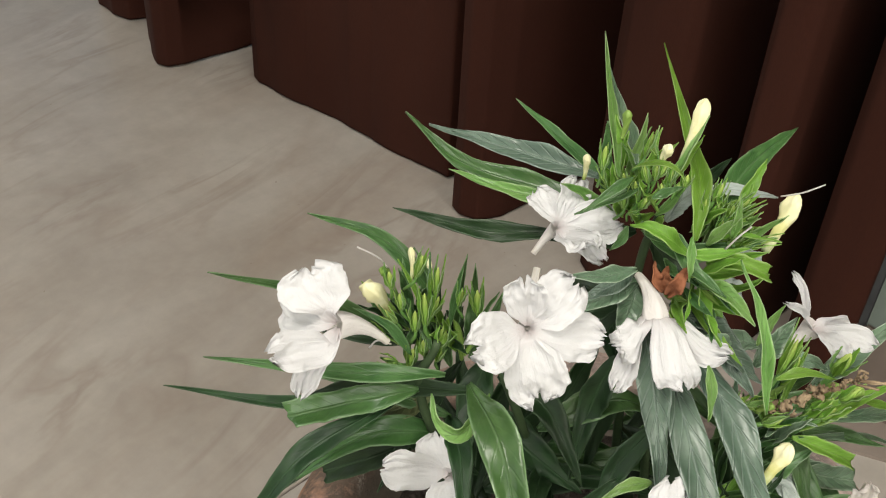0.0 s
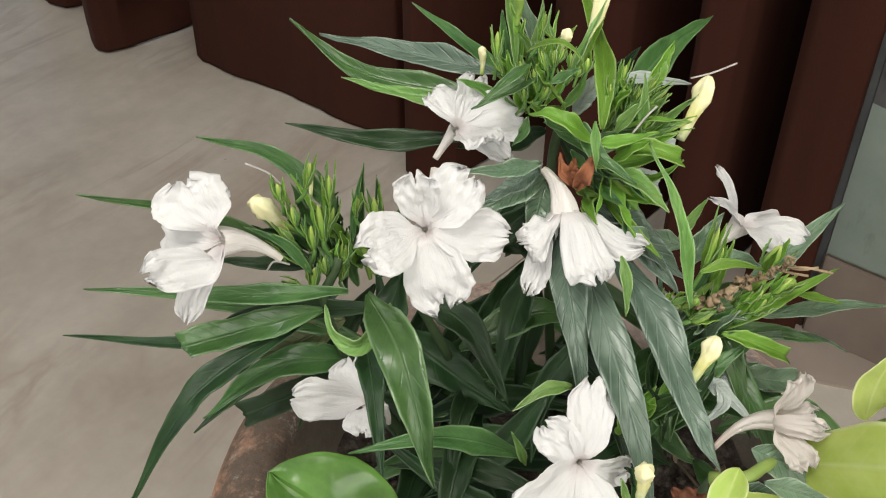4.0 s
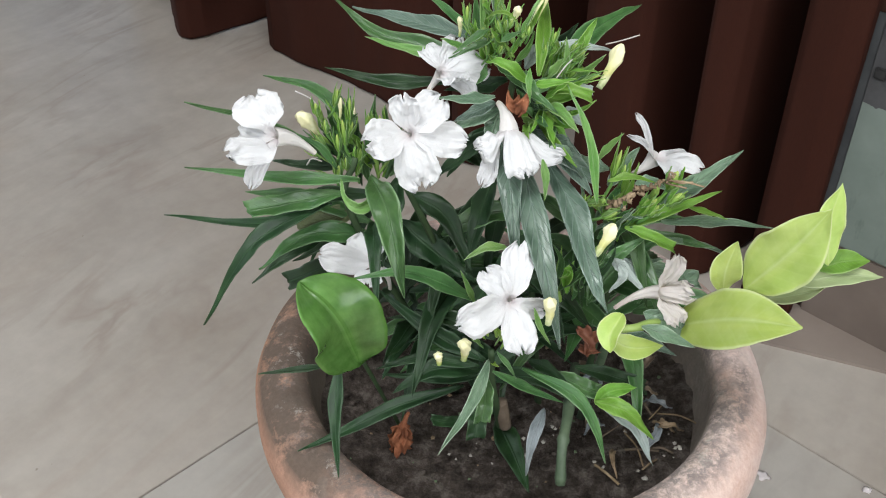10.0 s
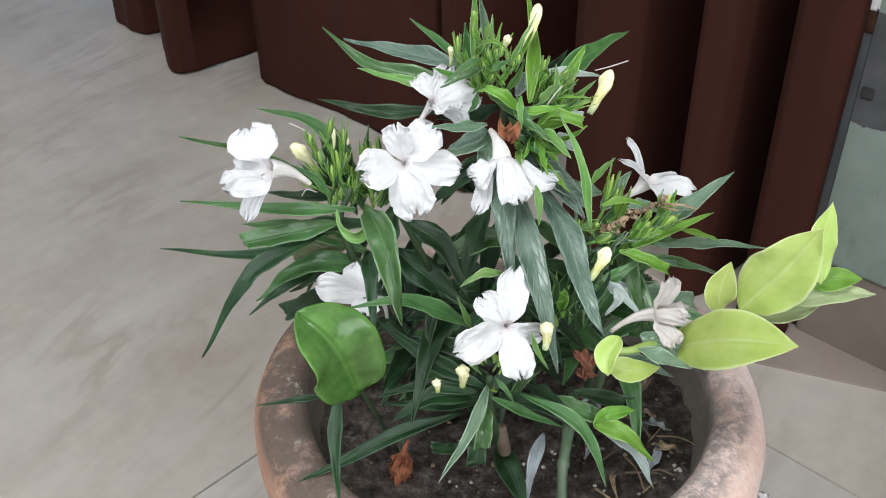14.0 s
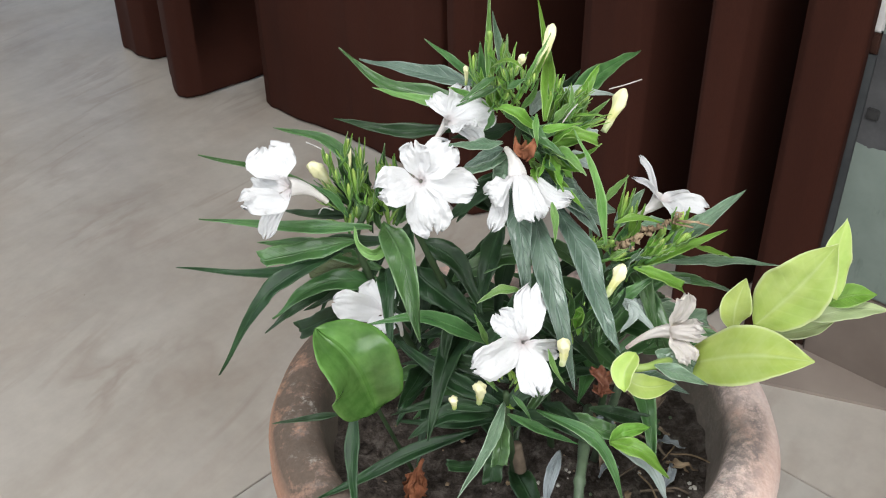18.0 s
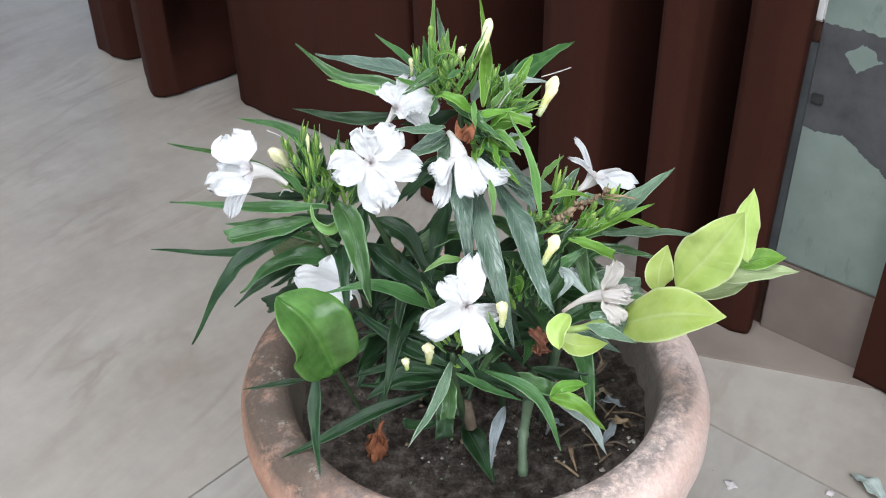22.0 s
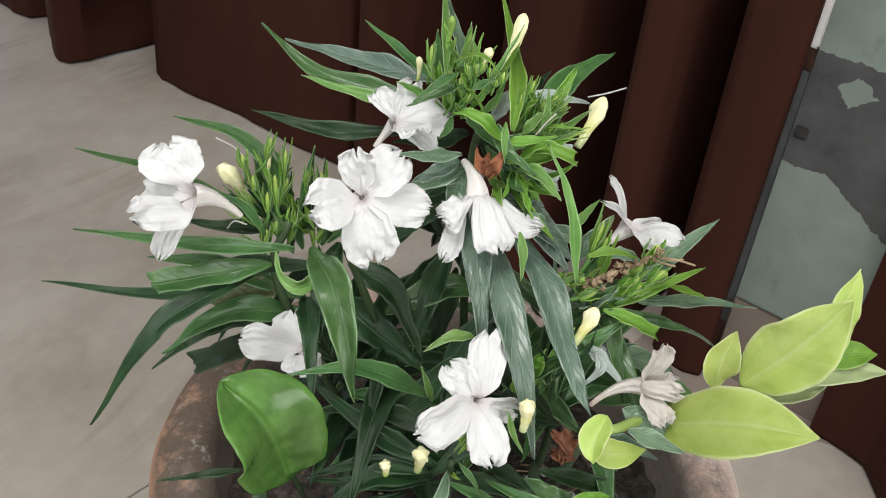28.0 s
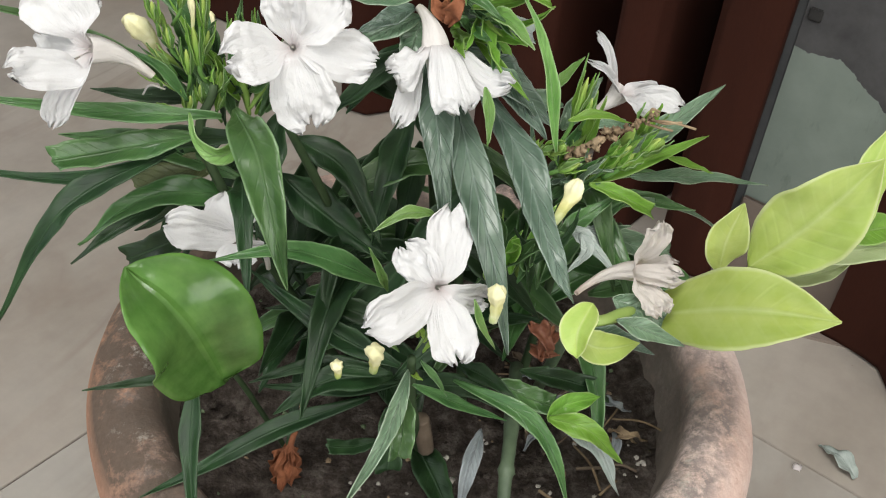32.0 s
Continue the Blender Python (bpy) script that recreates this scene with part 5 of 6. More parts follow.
# open flowers
flower(ruellia, (-0.0541, -0.0430, 0.6434), (-0.05, -0.80, 0.55), (-0.0504, -0.0150, 0.6474), (((-0.0571, -0.0400, 0.6616), 0.0125), ((-0.0397, -0.0340, 0.6574), 0.0157), ((-0.0278, -0.0360, 0.6353), 0.0149), ((-0.0475, -0.0500, 0.6191), 0.0185), ((-0.0714, -0.0570, 0.6462), 0.0169)))
flower(ruellia, (-0.119, -0.043, 0.6389), (-0.72, -0.62, 0.25), (-0.1002, -0.033, 0.6251), (((-0.1265, -0.034, 0.656), 0.0205), ((-0.119, -0.024, 0.6472), 0.011), ((-0.1364, -0.026, 0.6354), 0.015), ((-0.1344, -0.06, 0.6404), 0.0128), ((-0.127, -0.056, 0.6193), 0.008)), open_to=(0.1, -0.80, 0.55), tube=1.5)
flower(ruellia, (-0.0416, 0.0080, 0.6499), (0.30, -0.62, 0.72), (-0.0500, 0.0080, 0.6366), (((-0.0510, 0.0200, 0.6566), 0.0117), ((-0.0350, 0.0230, 0.6610), 0.0108), ((-0.0191, 0.0140, 0.6499), 0.0149), ((-0.0250, 0.0000, 0.6412), 0.0086), ((-0.0322, -0.0080, 0.6542), 0.0131)))
flower(ruellia, (-0.0078, -0.022, 0.6313), (0.12, -0.50, -0.84), (-0.0135, -0.006, 0.6405), (((-0.023, -0.034, 0.6309), 0.012), ((-0.0202, -0.034, 0.6106), 0.0082), ((0.0002, -0.045, 0.6236), 0.0138), ((0.018, -0.028, 0.6246), 0.0092), ((-0.0051, -0.004, 0.6038), 0.008)), bow=0.14, open_to=(0.1, -0.80, 0.55), tube=1.25)
flower(ruellia, (0.0762, 0.0360, 0.5897), (0.45, -0.10, 0.85), (0.0624, 0.0300, 0.5798), (((0.0620, 0.0430, 0.6103), 0.0036), ((0.0582, 0.0300, 0.6035), 0.0030), ((0.0987, 0.0280, 0.5859), 0.0095), ((0.0832, 0.0180, 0.5874), 0.0085), ((0.0945, 0.0460, 0.5798), 0.0072)), crimp=0.5, open_to=(0.1, -0.80, 0.55), tube=1.5)
flower(ruellia, (-0.0041, -0.0780, 0.5751), (0.16, -0.86, 0.46), (-0.0037, -0.0720, 0.5431), (((-0.0014, -0.0610, 0.5966), 0.0138), ((-0.0172, -0.0720, 0.5893), 0.0121), ((-0.0282, -0.0980, 0.5760), 0.0155), ((0.0023, -0.0940, 0.5576), 0.0147), ((0.0125, -0.0700, 0.5646), 0.0096)))
flower(ruellia, (-0.0765, -0.0320, 0.5579), (-0.45, -0.62, 0.62), (-0.0686, -0.0150, 0.5279), (((-0.1007, -0.0420, 0.5707), 0.0137), ((-0.0805, -0.0240, 0.5723), 0.0170), ((-0.0723, -0.0180, 0.5569), 0.0108), ((-0.0765, -0.0450, 0.5544), 0.0127), ((-0.0706, -0.0300, 0.5484), 0.0094)), crimp=0.7, label='white flower half hidden behind leaves', open_to=(0.1, -0.80, 0.55))
flower(ruellia, (0.0753, -0.0400, 0.5535), (0.75, -0.45, 0.30), (0.0497, -0.0480, 0.5487), (((0.0780, -0.0400, 0.5774), 0.0097), ((0.0862, -0.0520, 0.5613), 0.0078), ((0.0891, -0.0360, 0.5541), 0.0078), ((0.0809, -0.0580, 0.5486), 0.0102), ((0.0822, -0.0300, 0.5544), 0.0087)), faded=True, crimp=1.3, label='fading cream-white flower with a long tube', open_to=(0.1, -0.80, 0.55), tube=1.6)

# buds and sepals
bud(ruellia, (-0.1011, -0.0100, 0.6157), (-0.1096, -0.0200, 0.6392), 0.0039)
bud(ruellia, (-0.0946, 0.0100, 0.6193), (-0.0956, 0.0170, 0.6294), 0.0015)
bud(ruellia, (-0.0883, 0.0100, 0.6142), (-0.0888, 0.0170, 0.6240), 0.0015)
bud(ruellia, (-0.1010, 0.0000, 0.6233), (-0.1056, 0.0000, 0.6316), 0.0020, mat=BUD_GREEN)
bud(ruellia, (0.0025, 0.0300, 0.6666), (0.0104, 0.0450, 0.6856), 0.0032)
bud(ruellia, (-0.0085, 0.0200, 0.6710), (-0.0051, 0.0200, 0.6795), 0.0022)
bud(ruellia, (-0.0339, 0.0200, 0.6628), (-0.0341, 0.0200, 0.6733), 0.0015)
bud(ruellia, (0.0367, 0.0150, 0.6395), (0.0475, 0.0280, 0.6576), 0.0038)
bud(ruellia, (0.0370, -0.0450, 0.5792), (0.0454, -0.0380, 0.5938), 0.0036)
bud(ruellia, (0.0134, -0.0850, 0.5683), (0.0131, -0.0850, 0.5842), 0.0033)
bud(ruellia, (-0.0255, -0.0850, 0.5434), (-0.0255, -0.0900, 0.5601), 0.0034)
bud(ruellia, (-0.0376, -0.0800, 0.5346), (-0.0386, -0.0800, 0.5422), 0.0025)
bud(ruellia, (0.0770, 0.0000, 0.5763), (0.0852, 0.0000, 0.5873), 0.0026, mat=BUD_GREEN)
bud(ruellia, (0.0634, 0.0000, 0.5761), (0.0695, -0.0100, 0.5979), 0.0021, mat=BUD_GREEN)
bud(ruellia, (0.0378, -0.0200, 0.5912), (0.0409, -0.0250, 0.5991), 0.0017, mat=BUD_GREEN)
bud(ruellia, (-0.0228, 0.0200, 0.6806), (-0.0224, 0.0200, 0.6919), 0.0017, mat=BUD_GREEN)
bud_cluster(ruellia, (-0.0110, -0.0700, 0.5420), (0, -0.4, 1), 0.64, 15, 0.0112, 41, (LEAF_FRESH, LEAF_FRESH, LEAF_LIGHT))

# young leaves between the buds
bud_cluster(ruellia, (-0.0130, 0.0180, 0.6540), (-0.1, -0.2, 1), 0.75, 28, 0.0200, 61, (LEAF_BRIGHT, LEAF_LIGHT, LEAF_BRIGHT), 1.5, "leaf")
bud_cluster(ruellia, (0.0150, 0.0140, 0.6440), (0.4, -0.1, 0.9), 0.70, 26, 0.0190, 62, (LEAF_BRIGHT, LEAF_LIGHT, LEAF_BRIGHT), 1.5, "leaf")
bud_cluster(ruellia, (0.0060, 0.0020, 0.6330), (0.4, -0.6, 0.1), 0.80, 20, 0.0190, 63, (LEAF_MID, LEAF_BRIGHT, LEAF_BRIGHT), 1.7, "leaf")
bud_cluster(ruellia, (-0.0880, -0.0020, 0.6020), (-0.2, -0.1, 1), 0.60, 24, 0.0200, 64, (LEAF_MID, LEAF_DARK_SHADED, LEAF_MID), 1.5, "leaf")
bud_cluster(ruellia, (-0.0740, -0.0080, 0.5980), (0.2, -0.3, 1), 0.70, 18, 0.0190, 65, (LEAF_MID, LEAF_DARK_SHADED, LEAF_BRIGHT), 1.6, "leaf")
bud_cluster(ruellia, (0.0450, -0.0080, 0.5700), (0.1, -0.3, 1), 0.60, 18, 0.0200, 66, (LEAF_MID, LEAF_SHEEN, LEAF_BRIGHT), 1.4, "leaf")

# young buds in their sepals
calyx(ruellia, (-0.0299, 0.0080, 0.6743), (-0.0301, 0.0080, 0.6855), 0.0015)
calyx(ruellia, (-0.0275, 0.0080, 0.6686), (-0.0312, 0.0080, 0.6763), 0.0009)
calyx(ruellia, (-0.0163, 0.0080, 0.6814), (-0.0148, 0.0080, 0.6912), 0.0013)
calyx(ruellia, (-0.0123, 0.0080, 0.6820), (-0.0151, 0.0080, 0.6864), 0.0011)
calyx(ruellia, (-0.0100, 0.0080, 0.6735), (-0.0081, 0.0080, 0.6785), 0.0012)
calyx(ruellia, (-0.0005, 0.0080, 0.6698), (-0.0001, 0.0080, 0.6754), 0.0015)
calyx(ruellia, (-0.0134, 0.0080, 0.6705), (-0.0161, 0.0080, 0.6783), 0.0012)
calyx(ruellia, (-0.0162, 0.0080, 0.6630), (-0.0181, 0.0080, 0.6718), 0.0015)
calyx(ruellia, (-0.0146, 0.0080, 0.6597), (-0.0124, 0.0080, 0.6651), 0.0017)
calyx(ruellia, (-0.0201, 0.0080, 0.6590), (-0.0210, 0.0080, 0.6677), 0.0013)
calyx(ruellia, (-0.0112, 0.0080, 0.6720), (-0.0114, 0.0080, 0.6786), 0.0012)
calyx(ruellia, (0.0109, 0.0080, 0.6648), (0.0129, 0.0080, 0.6732), 0.0015)
calyx(ruellia, (0.0109, 0.0080, 0.6588), (0.0136, 0.0080, 0.6641), 0.0013)
calyx(ruellia, (0.0187, 0.0080, 0.6603), (0.0239, 0.0080, 0.6672), 0.0013)
calyx(ruellia, (0.0214, 0.0080, 0.6574), (0.0282, 0.0080, 0.6634), 0.0015)
calyx(ruellia, (0.0171, 0.0080, 0.6584), (0.0188, 0.0080, 0.6639), 0.0012)
calyx(ruellia, (0.0204, 0.0080, 0.6476), (0.0251, 0.0080, 0.6558), 0.0021)
calyx(ruellia, (0.0088, 0.0080, 0.6565), (0.0081, 0.0080, 0.6665), 0.0013)
calyx(ruellia, (0.0081, 0.0080, 0.6486), (0.0106, 0.0080, 0.6612), 0.0015)
calyx(ruellia, (-0.0059, 0.0080, 0.6713), (-0.0058, 0.0080, 0.6770), 0.0011)
calyx(ruellia, (-0.0198, 0.0080, 0.6677), (-0.0229, 0.0080, 0.6745), 0.0011)
calyx(ruellia, (-0.0032, 0.0080, 0.6682), (-0.0023, 0.0080, 0.6722), 0.0011)
calyx(ruellia, (0.0148, 0.0080, 0.6499), (0.0165, 0.0080, 0.6578), 0.0013)
calyx(ruellia, (-0.0076, 0.0080, 0.6659), (-0.0089, 0.0080, 0.6712), 0.0012)
calyx(ruellia, (0.0244, 0.0080, 0.6502), (0.0277, 0.0080, 0.6546), 0.0012)
calyx(ruellia, (-0.0179, 0.0080, 0.6569), (-0.0145, 0.0080, 0.6592), 0.0011)
calyx(ruellia, (0.0268, 0.0080, 0.6463), (0.0372, 0.0080, 0.6508), 0.0013)
calyx(ruellia, (0.0243, 0.0080, 0.6439), (0.0307, 0.0080, 0.6492), 0.0015)
calyx(ruellia, (-0.0921, -0.0180, 0.6422), (-0.0896, -0.0180, 0.6531), 0.0015)
calyx(ruellia, (-0.0848, -0.0180, 0.6355), (-0.0844, -0.0180, 0.6488), 0.0014)
calyx(ruellia, (-0.1003, -0.0180, 0.6367), (-0.1014, -0.0180, 0.6448), 0.0017)
calyx(ruellia, (-0.0691, -0.0180, 0.6274), (-0.0706, -0.0180, 0.6398), 0.0019)
calyx(ruellia, (-0.0808, -0.0180, 0.6115), (-0.0813, -0.0180, 0.6217), 0.0022)
calyx(ruellia, (-0.0878, -0.0180, 0.6212), (-0.0889, -0.0180, 0.6373), 0.0020)
calyx(ruellia, (-0.0914, -0.0180, 0.6175), (-0.0918, -0.0180, 0.6283), 0.0017)
calyx(ruellia, (-0.0966, -0.0180, 0.6274), (-0.0976, -0.0180, 0.6355), 0.0015)
calyx(ruellia, (-0.0841, -0.0180, 0.6098), (-0.0791, -0.0180, 0.6185), 0.0018)
calyx(ruellia, (-0.0929, -0.0180, 0.6006), (-0.0917, -0.0180, 0.6102), 0.0019)
calyx(ruellia, (-0.0974, -0.0180, 0.6012), (-0.1032, -0.0180, 0.6033), 0.0017)
calyx(ruellia, (-0.0962, -0.0180, 0.6111), (-0.1007, -0.0180, 0.6173), 0.0014)
calyx(ruellia, (-0.0860, -0.0180, 0.6253), (-0.0833, -0.0180, 0.6356), 0.0016)
calyx(ruellia, (-0.0765, -0.0180, 0.6311), (-0.0753, -0.0180, 0.6389), 0.0014)
calyx(ruellia, (-0.0982, -0.0180, 0.6209), (-0.1028, -0.0180, 0.6272), 0.0014)
calyx(ruellia, (-0.1024, -0.0180, 0.6143), (-0.1070, -0.0180, 0.6187), 0.0013)
calyx(ruellia, (-0.0874, -0.0180, 0.6063), (-0.0884, -0.0180, 0.6146), 0.0017)
calyx(ruellia, (-0.0830, -0.0180, 0.6038), (-0.0808, -0.0180, 0.6115), 0.0014)
calyx(ruellia, (0.0457, -0.0100, 0.6013), (0.0488, -0.0100, 0.6212), 0.0021)
calyx(ruellia, (0.0501, -0.0100, 0.6020), (0.0515, -0.0100, 0.6115), 0.0016)
calyx(ruellia, (0.0800, 0.0160, 0.5796), (0.0843, 0.0160, 0.5928), 0.0034)
calyx(ruellia, (0.0777, 0.0000, 0.5806), (0.0848, 0.0000, 0.5888), 0.0028)
calyx(ruellia, (0.0615, -0.0100, 0.5799), (0.0707, -0.0100, 0.5919), 0.0032)
calyx(ruellia, (0.0662, -0.0120, 0.5813), (0.0714, -0.0120, 0.5886), 0.0026)
calyx(ruellia, (0.0612, -0.0120, 0.5870), (0.0659, -0.0120, 0.5921), 0.0020)
calyx(ruellia, (0.0413, -0.0200, 0.5847), (0.0500, -0.0200, 0.5888), 0.0023)
calyx(ruellia, (0.0340, -0.0180, 0.5912), (0.0421, -0.0180, 0.5948), 0.0020)
calyx(ruellia, (0.0306, -0.0180, 0.5917), (0.0327, -0.0180, 0.5966), 0.0015)
calyx(ruellia, (0.0397, -0.0180, 0.5882), (0.0370, -0.0180, 0.5932), 0.0013)
leaf(ruellia, LEAF_MID, 0.0029, (-0.0791, -0.0100, 0.6133), (-0.0774, -0.0040, 0.6252), (-0.0751, 0.0000, 0.6370), fold=0.95)
leaf(ruellia, LEAF_MID, 0.0039, (-0.0923, -0.0200, 0.6079), (-0.1005, -0.0200, 0.6209), (-0.1136, -0.0200, 0.6285))
leaf(ruellia, LEAF_BRIGHT, 0.0034, (-0.0838, -0.0120, 0.6148), (-0.0905, -0.0060, 0.6231), (-0.0995, 0.0000, 0.6361))
leaf(ruellia, LEAF_MID, 0.0034, (-0.0845, -0.0200, 0.6098), (-0.0899, -0.0140, 0.6179), (-0.0963, -0.0100, 0.6260))

# withered flower, seed head and pale styles
leaf(ruellia, DRY, 0.0050, (-0.0035, -0.0120, 0.6383), (-0.0081, -0.0120, 0.6433), (-0.0093, -0.0080, 0.6487), name='withered_flower', wave=1.8, fold=0.7)
leaf(ruellia, DRY, 0.0061, (-0.0036, -0.0140, 0.6388), (-0.0016, -0.0160, 0.6462), (0.0016, -0.0120, 0.6503), name='withered_flower', wave=1.8, fold=0.7)
leaf(ruellia, DRY, 0.0050, (-0.0040, -0.0100, 0.6378), (-0.0046, -0.0080, 0.6418), (-0.0036, -0.0060, 0.6455), name='withered_flower', wave=1.8, fold=0.7)
HUSK = ((0.0455, -0.0160, 0.5871), (0.0548, -0.0160, 0.5954), (0.0655, -0.0160, 0.6028), (0.0747, -0.0160, 0.6076))
seed_head(ruellia, STRAW, HUSK)
stalk(ruellia, STRAW, 0.00050, (0.0732, -0.0140, 0.6043), (0.0816, -0.0140, 0.6039), (0.0911, -0.0140, 0.6014), name='dry_stalk')
stalk(ruellia, STRAW, 0.00050, (0.0730, -0.0140, 0.6049), (0.0790, -0.0140, 0.6033), (0.0853, -0.0140, 0.6040), name='dry_stalk')
stalk(ruellia, STRAW, 0.00050, (0.0728, -0.0140, 0.6061), (0.0730, -0.0140, 0.6092), (0.0761, -0.0140, 0.6081), name='dry_stalk')
stalk(ruellia, STRAW, 0.00050, (0.0716, -0.0140, 0.6030), (0.0776, -0.0140, 0.6014), (0.0825, -0.0140, 0.6003), name='dry_stalk')
leaf(ruellia, DRYDARK, 0.0065, (0.0292, -0.0700, 0.5526), (0.0335, -0.0750, 0.5527), (0.0370, -0.0750, 0.5424), name='dried_leaf', wave=2.2, fold=0.8)
leaf(ruellia, DRYDARK, 0.0065, (0.0400, -0.0650, 0.5454), (0.0358, -0.0720, 0.5471), (0.0346, -0.0700, 0.5358), name='dried_leaf', wave=2.2, fold=0.8)
leaf(ruellia, DRYDARK, 0.0065, (0.0320, -0.0660, 0.5378), (0.0358, -0.0700, 0.5393), (0.0415, -0.0700, 0.5379), name='dried_leaf', wave=2.2, fold=0.8)
stalk(ruellia, TUBE, 0.00032, (0.0383, 0.0200, 0.6610), (0.0458, 0.0200, 0.6632), (0.0551, 0.0250, 0.6641), name='style')
stalk(ruellia, TUBE, 0.00032, (0.0132, -0.0100, 0.6570), (0.0169, -0.0100, 0.6631), (0.0199, -0.0100, 0.6670), name='style')
stalk(ruellia, TUBE, 0.00034, (-0.1030, 0.0000, 0.6316), (-0.1072, 0.0000, 0.6365), (-0.1144, 0.0000, 0.6403), name='style')
stalk(ruellia, TUBE, 0.00034, (-0.0997, -0.0200, 0.6124), (-0.1048, -0.0200, 0.6137), (-0.1077, -0.0200, 0.6099), name='style')

# the lime-leaved seedling
lime_plant = tagged(new("broad_leaf_plant"), "young plant with broad glossy lime-green leaves", "plant")
lime_plant.location = (0.04, -0.03, 0.43)
stalk(lime_plant, STEM, 0.00260, (0.0450, -0.0100, 0.4250), (0.0476, -0.0500, 0.5235), (0.0499, -0.0550, 0.5417), end=0.0022)
stalk(lime_plant, STEM_LIME, 0.00280, (0.0480, -0.0550, 0.5400), (0.0590, -0.0580, 0.5440), (0.0700, -0.0500, 0.5415), (0.0964, -0.0300, 0.5269), (0.1191, -0.0350, 0.5472), (0.1510, -0.0350, 0.5620), end=0.0014)
leaf(lime_plant, LEAF_LIME, 0.0304, (0.0785, -0.0400, 0.5304), (0.1021, -0.0720, 0.5648), (0.1263, -0.0920, 0.5788), shape='ovate', fold=0.12, wave=0.25)
leaf(lime_plant, LEAF_LIME, 0.0315, (0.1107, -0.0500, 0.5654), (0.1244, -0.0580, 0.5945), (0.1366, -0.0620, 0.6231), shape='ovate', fold=0.18, wave=0.25)
leaf(lime_plant, LEAF_LIME, 0.0161, (0.1019, -0.0460, 0.5603), (0.1012, -0.0460, 0.5753), (0.1044, -0.0440, 0.5902), shape='ovate', fold=0.25, wave=0.3)
leaf(lime_plant, LEAF_LIME, 0.0164, (0.1468, -0.0520, 0.5838), (0.1428, -0.0480, 0.6052), (0.1455, -0.0440, 0.6254), shape='ovate', fold=0.2, wave=0.3, roll=-20)
leaf(lime_plant, LEAF_BRIGHT, 0.0122, (0.1446, -0.0460, 0.5767), (0.1569, -0.0420, 0.5792), (0.1723, -0.0380, 0.5771), shape='ovate', fold=0.3, wave=0.3)
leaf(lime_plant, LEAF_UNDER, 0.0129, (0.1325, -0.0520, 0.5713), (0.1548, -0.0460, 0.5733), (0.1803, -0.0400, 0.5689), shape='ovate', fold=0.25, wave=0.4, roll=25)
leaf(lime_plant, LEAF_UNDER, 0.0112, (0.1148, -0.0520, 0.5609), (0.1343, -0.0500, 0.5627), (0.1511, -0.0460, 0.5652), shape='ovate', fold=0.25, wave=0.4, roll=25)
leaf(lime_plant, LEAF_SHEEN, 0.0137, (0.0653, -0.0440, 0.5430), (0.0781, -0.0500, 0.5408), (0.0939, -0.0520, 0.5354), shape='ovate', fold=0.25, wave=0.6)
leaf(lime_plant, LEAF_LIME, 0.0115, (0.0500, -0.0700, 0.5640), (0.0440, -0.0800, 0.5600), (0.0440, -0.0850, 0.5520), shape='ovate', fold=0.9, wave=0.3, roll=-20)
leaf(lime_plant, LEAF_LIME, 0.0125, (0.0434, -0.0700, 0.5492), (0.0566, -0.0700, 0.5420), (0.0742, -0.0600, 0.5352), shape='ovate', fold=0.2, wave=0.3)
leaf(lime_plant, LEAF_SHEEN, 0.0080, (0.0600, -0.0700, 0.5560), (0.0730, -0.0690, 0.5500), (0.0882, -0.0680, 0.5420), wave=0.8)
leaf(lime_plant, LEAF_GREY, 0.0075, (0.0512, -0.0650, 0.5457), (0.0669, -0.0600, 0.5370), (0.0830, -0.0550, 0.5242))
leaf(lime_plant, LEAF_BRIGHT, 0.0084, (0.0430, -0.0700, 0.5019), (0.0499, -0.0680, 0.5091), (0.0647, -0.0600, 0.5051), shape='ovate')
leaf(lime_plant, LEAF_BRIGHT, 0.0094, (0.0424, -0.0720, 0.5055), (0.0577, -0.0780, 0.5054), (0.0744, -0.0750, 0.4827))
leaf(lime_plant, LEAF_PALE, 0.0098, (0.0465, -0.0620, 0.4945), (0.0641, -0.0680, 0.4868), (0.0771, -0.0750, 0.4624))

# the single waxy leaf
waxy_plant = tagged(new("waxy_leaf_plant"), "single broad waxy green leaf on a short stalk", "plant")
waxy_plant.location = (-0.05, -0.04, 0.43)
stalk(waxy_plant, STEM_SHADE, 0.00120, (-0.0600, -0.0300, 0.4250), (-0.0780, -0.0500, 0.5000), (-0.0755, -0.0900, 0.5470))
leaf(waxy_plant, LEAF_ROUND, 0.0380, (-0.0752, -0.0920, 0.5450), (-0.0822, -0.1040, 0.5843), (-0.0990, -0.0980, 0.5988), shape='heart', fold=0.26, wave=0.30, roll=-24)


# ---- litter on the soil ----
def litter(mat, at, size, seed, name, label, category, flat=0.7):
    ob = crumple(None, mat, (0, 0, 0), size, seed, name, flat=flat)
    ob.location = at
    return tagged(ob, label, category, group="litter on the soil")


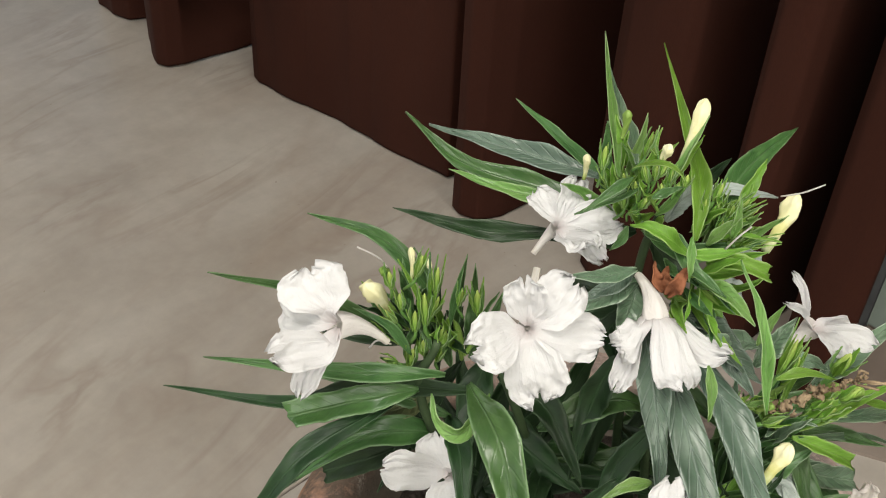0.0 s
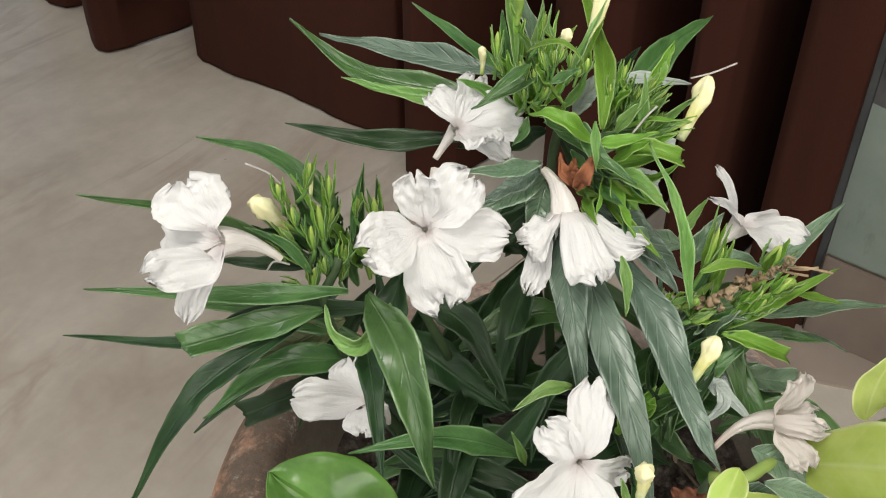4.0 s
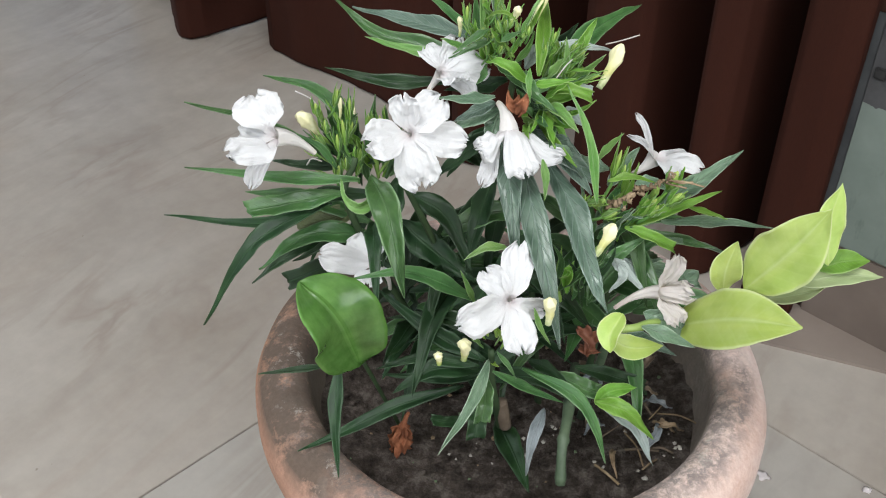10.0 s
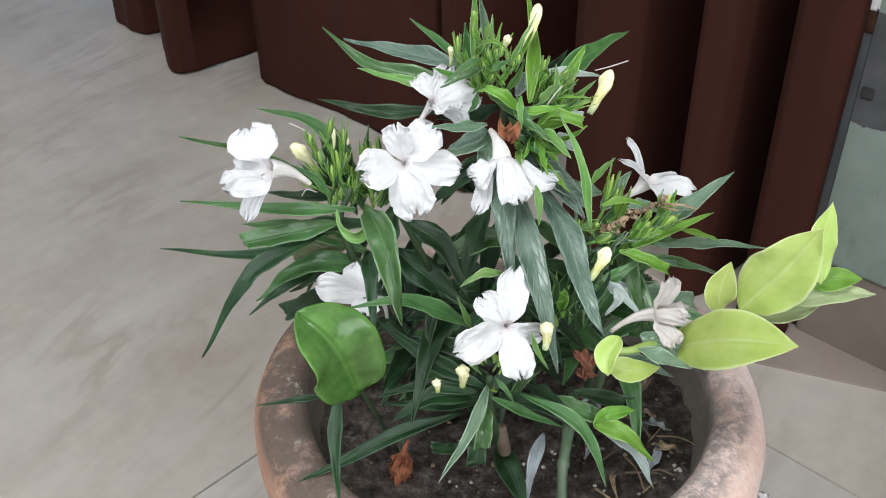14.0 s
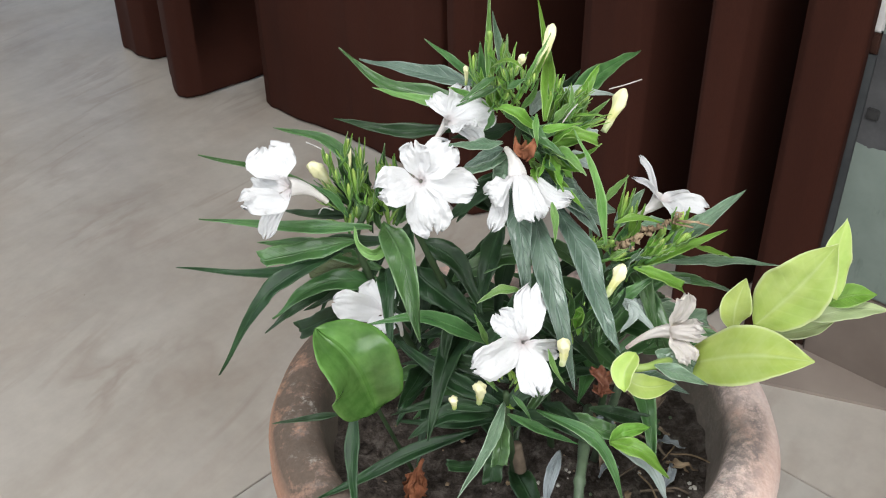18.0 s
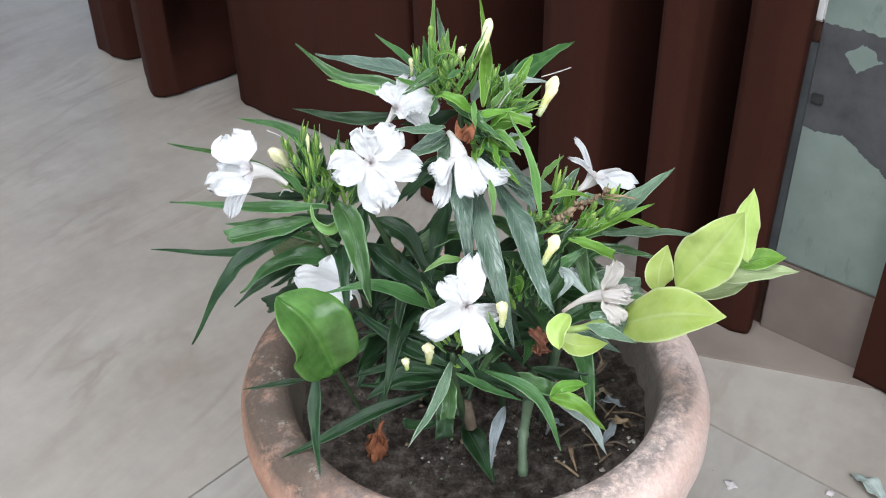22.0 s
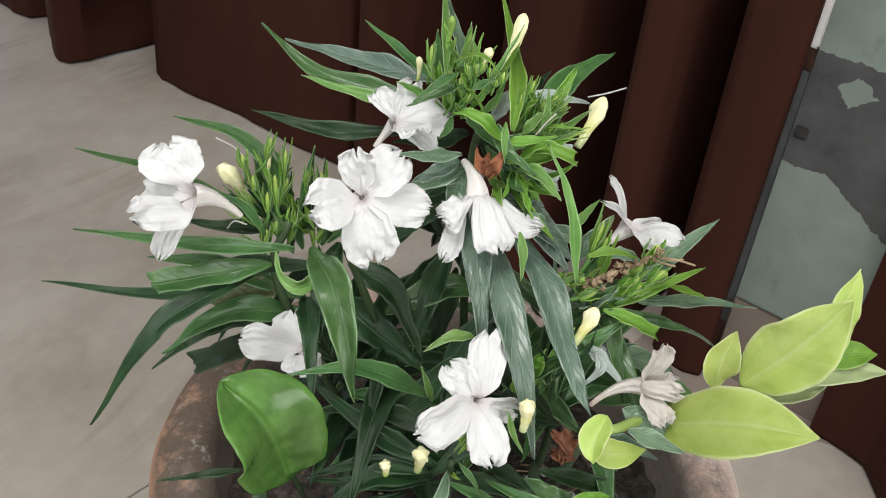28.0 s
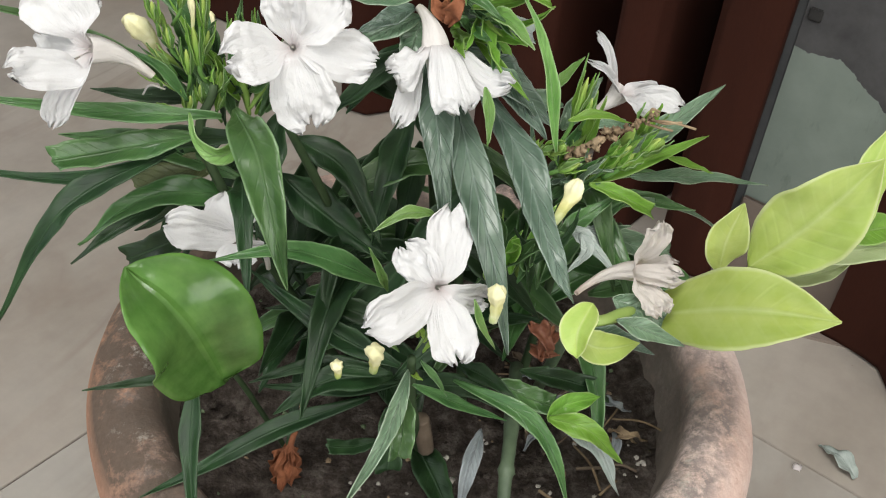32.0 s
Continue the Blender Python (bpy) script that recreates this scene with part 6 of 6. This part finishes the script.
GRIT = plain_material("pale_grit", (0.30, 0.28, 0.25), (0.55, 0.52, 0.47), 0.8, 150)
GREEN_BIT = plain_material("fallen_green_bit", (0.09, 0.14, 0.07), (0.20, 0.26, 0.15), 0.7, 90)
bits = random.Random(19)
for i in range(110):
    a, r = bits.uniform(0, 2 * math.pi), 0.108 * math.sqrt(bits.uniform(0.05, 1))
    if i % 3 == 0:
        a = bits.uniform(-2.4, -0.2)
    litter((GRIT, GREEN_BIT, STRAW)[i % 3], (r * math.cos(a), r * math.sin(a), 0.434), bits.uniform(0.0006, 0.0018), i * 1.7, ("grit", "leaf_scrap", "husk")[i % 3],
           ("small pale bit of grit on the soil", "small fallen green leaf scrap on the soil", "small dry straw husk on the soil")[i % 3], ("stone", "leaf scrap", "husk")[i % 3])
for i in range(16):
    a, r = bits.uniform(-0.9, 0.5), bits.uniform(0.05, 0.10)
    x, y, d, ln = r * math.cos(a), r * math.sin(a), bits.uniform(0, 6.28), bits.uniform(0.012, 0.03)
    twig = stalk(None, (STRAW, STEM_DARK)[i % 2], bits.uniform(0.0004, 0.0009), (x, y, 0.436), (x + ln * 0.5 * math.cos(d + 0.1), y + ln * 0.5 * math.sin(d + 0.1), 0.438), (x + ln * math.cos(d), y + ln * math.sin(d), 0.436), name="twig")
    tagged(twig, "thin dry twig lying on the soil", "twig", "twigs on the soil")
for i in range(15):
    a, r, d, ln = bits.uniform(-0.75, 1.0), bits.uniform(0.055, 0.100), bits.uniform(0, 6.28), bits.uniform(0.012, 0.026)
    x, y = r * math.cos(a), r * math.sin(a)
    dry = leaf(None, (STRAW, LEAF_HUSK, LEAF_DEAD)[i % 3], bits.uniform(0.003, 0.006), (x, y, 0.437), (x + ln * 0.5 * math.cos(d), y + ln * 0.5 * math.sin(d), 0.437 + bits.uniform(0.002, 0.007)), (x + ln * math.cos(d + 0.3), y + ln * math.sin(d + 0.3), 0.437),
               name="dry_leaf", wave=1.8, fold=0.6, up=(0, 0, 1))
    tagged(dry, "narrow curled dry leaf lying on the soil", "dry leaf", "dry leaves on the soil")
# loose crumbs of soil over the whole surface
bm = bmesh.new()
for i in range(900):
    a, r, s = bits.uniform(0, 2 * math.pi), 0.112 * math.sqrt(bits.uniform(0.02, 1)), bits.uniform(0.0006, 0.0030) * bits.uniform(0.5, 1)
    got = bmesh.ops.create_icosphere(bm, subdivisions=1, radius=1)
    for v in got["verts"]:
        f = 0.8 + 0.6 * noise.noise(v.co * 1.4 + Vector((i * 3.1, 0, 0)))
        v.co = Vector((v.co.x * f * s * 1.2, v.co.y * f * s, v.co.z * f * s * 0.8)) + Vector((r * math.cos(a), r * math.sin(a), 0.4325))
crumbs = part("soil_crumbs", bm, SOIL)
tagged(crumbs, "loose dark crumbs of soil in the pot", "soil", kind="stuff")
fallen_flower = tagged(new("fallen_flower"), "shrivelled orange-brown fallen flower on the soil", "dried flower")
fallen_flower.location = (-0.062, -0.049, 0.434)
for i in range(6):
    a, q = i * 1.05 + 0.3, (0.006, 0.004, 0.007, 0.005, 0.0055, 0.004)[i]
    leaf(fallen_flower, DRY, 0.008, (-0.059, -0.046, 0.455), (-0.061 + 0.55 * q * math.cos(a), -0.048 + 0.55 * q * math.sin(a), 0.446), (-0.062 + q * math.cos(a), -0.049 + q * math.sin(a), 0.434),
         name="petal", shape="ovate", wave=1.6, fold=0.5, up=(math.cos(a), math.sin(a), 0.2))
stalk(fallen_flower, DRY, 0.0018, (-0.060, -0.047, 0.452), (-0.0585, -0.044, 0.457), (-0.057, -0.041, 0.458), name="flower_tube", end=0.001)


# ---- fallen scraps on the floor ----
for x, y, size in ((0.308, 0.316, 0.0085), (0.420, 0.302, 0.006)):
    scrap = crumple(None, PETAL, (0, 0, 0), size, x * 9, "fallen_petal", flat=0.25)
    scrap.location = (x, y, 0.002)
    tagged(scrap, "small white fallen petal on the marble floor", "petal", "fallen petals")
fallen = leaf(None, LEAF_PALE, 0.022, (0.476, 0.287, 0.004), (0.464, 0.308, 0.012), (0.452, 0.330, 0.003), name="fallen_leaf", up=(0, 0, 1))
tagged(fallen, "pale green fallen leaf lying on the marble floor", "leaf")

# ---- marble slabs of the floor, each a piece of its own ----
def slab(u0, u1, w0, w1):
    bm = bmesh.new()
    box(bm, (u0 + 0.0008, w0 + 0.0008, -0.006), (u1 - 0.0008, w1 - 0.0008, 0.0), 0.0008)
    ob = part("slab", bm, MARBLE, floor, smooth=False)


JOINT_U, JOINT_W = -0.45, 0.516
for w0, w1 in ((W0, -1.4), (-1.4, 0.9), (0.9, 2.1), (2.1, W1)):
    slab(-2.6, JOINT_U, w0, w1)
    slab(U0, -2.6, w0, w1)
for u0, u1 in ((JOINT_U, 0.75), (0.75, U1)):
    for w0, w1 in ((W0, -1.9), (-1.9, -0.7), (-0.7, JOINT_W), (JOINT_W, WALL_W - 0.0065), (WALL_W - 0.0065, 2.1), (2.1, W1)):
        slab(u0, u1, w0, w1)
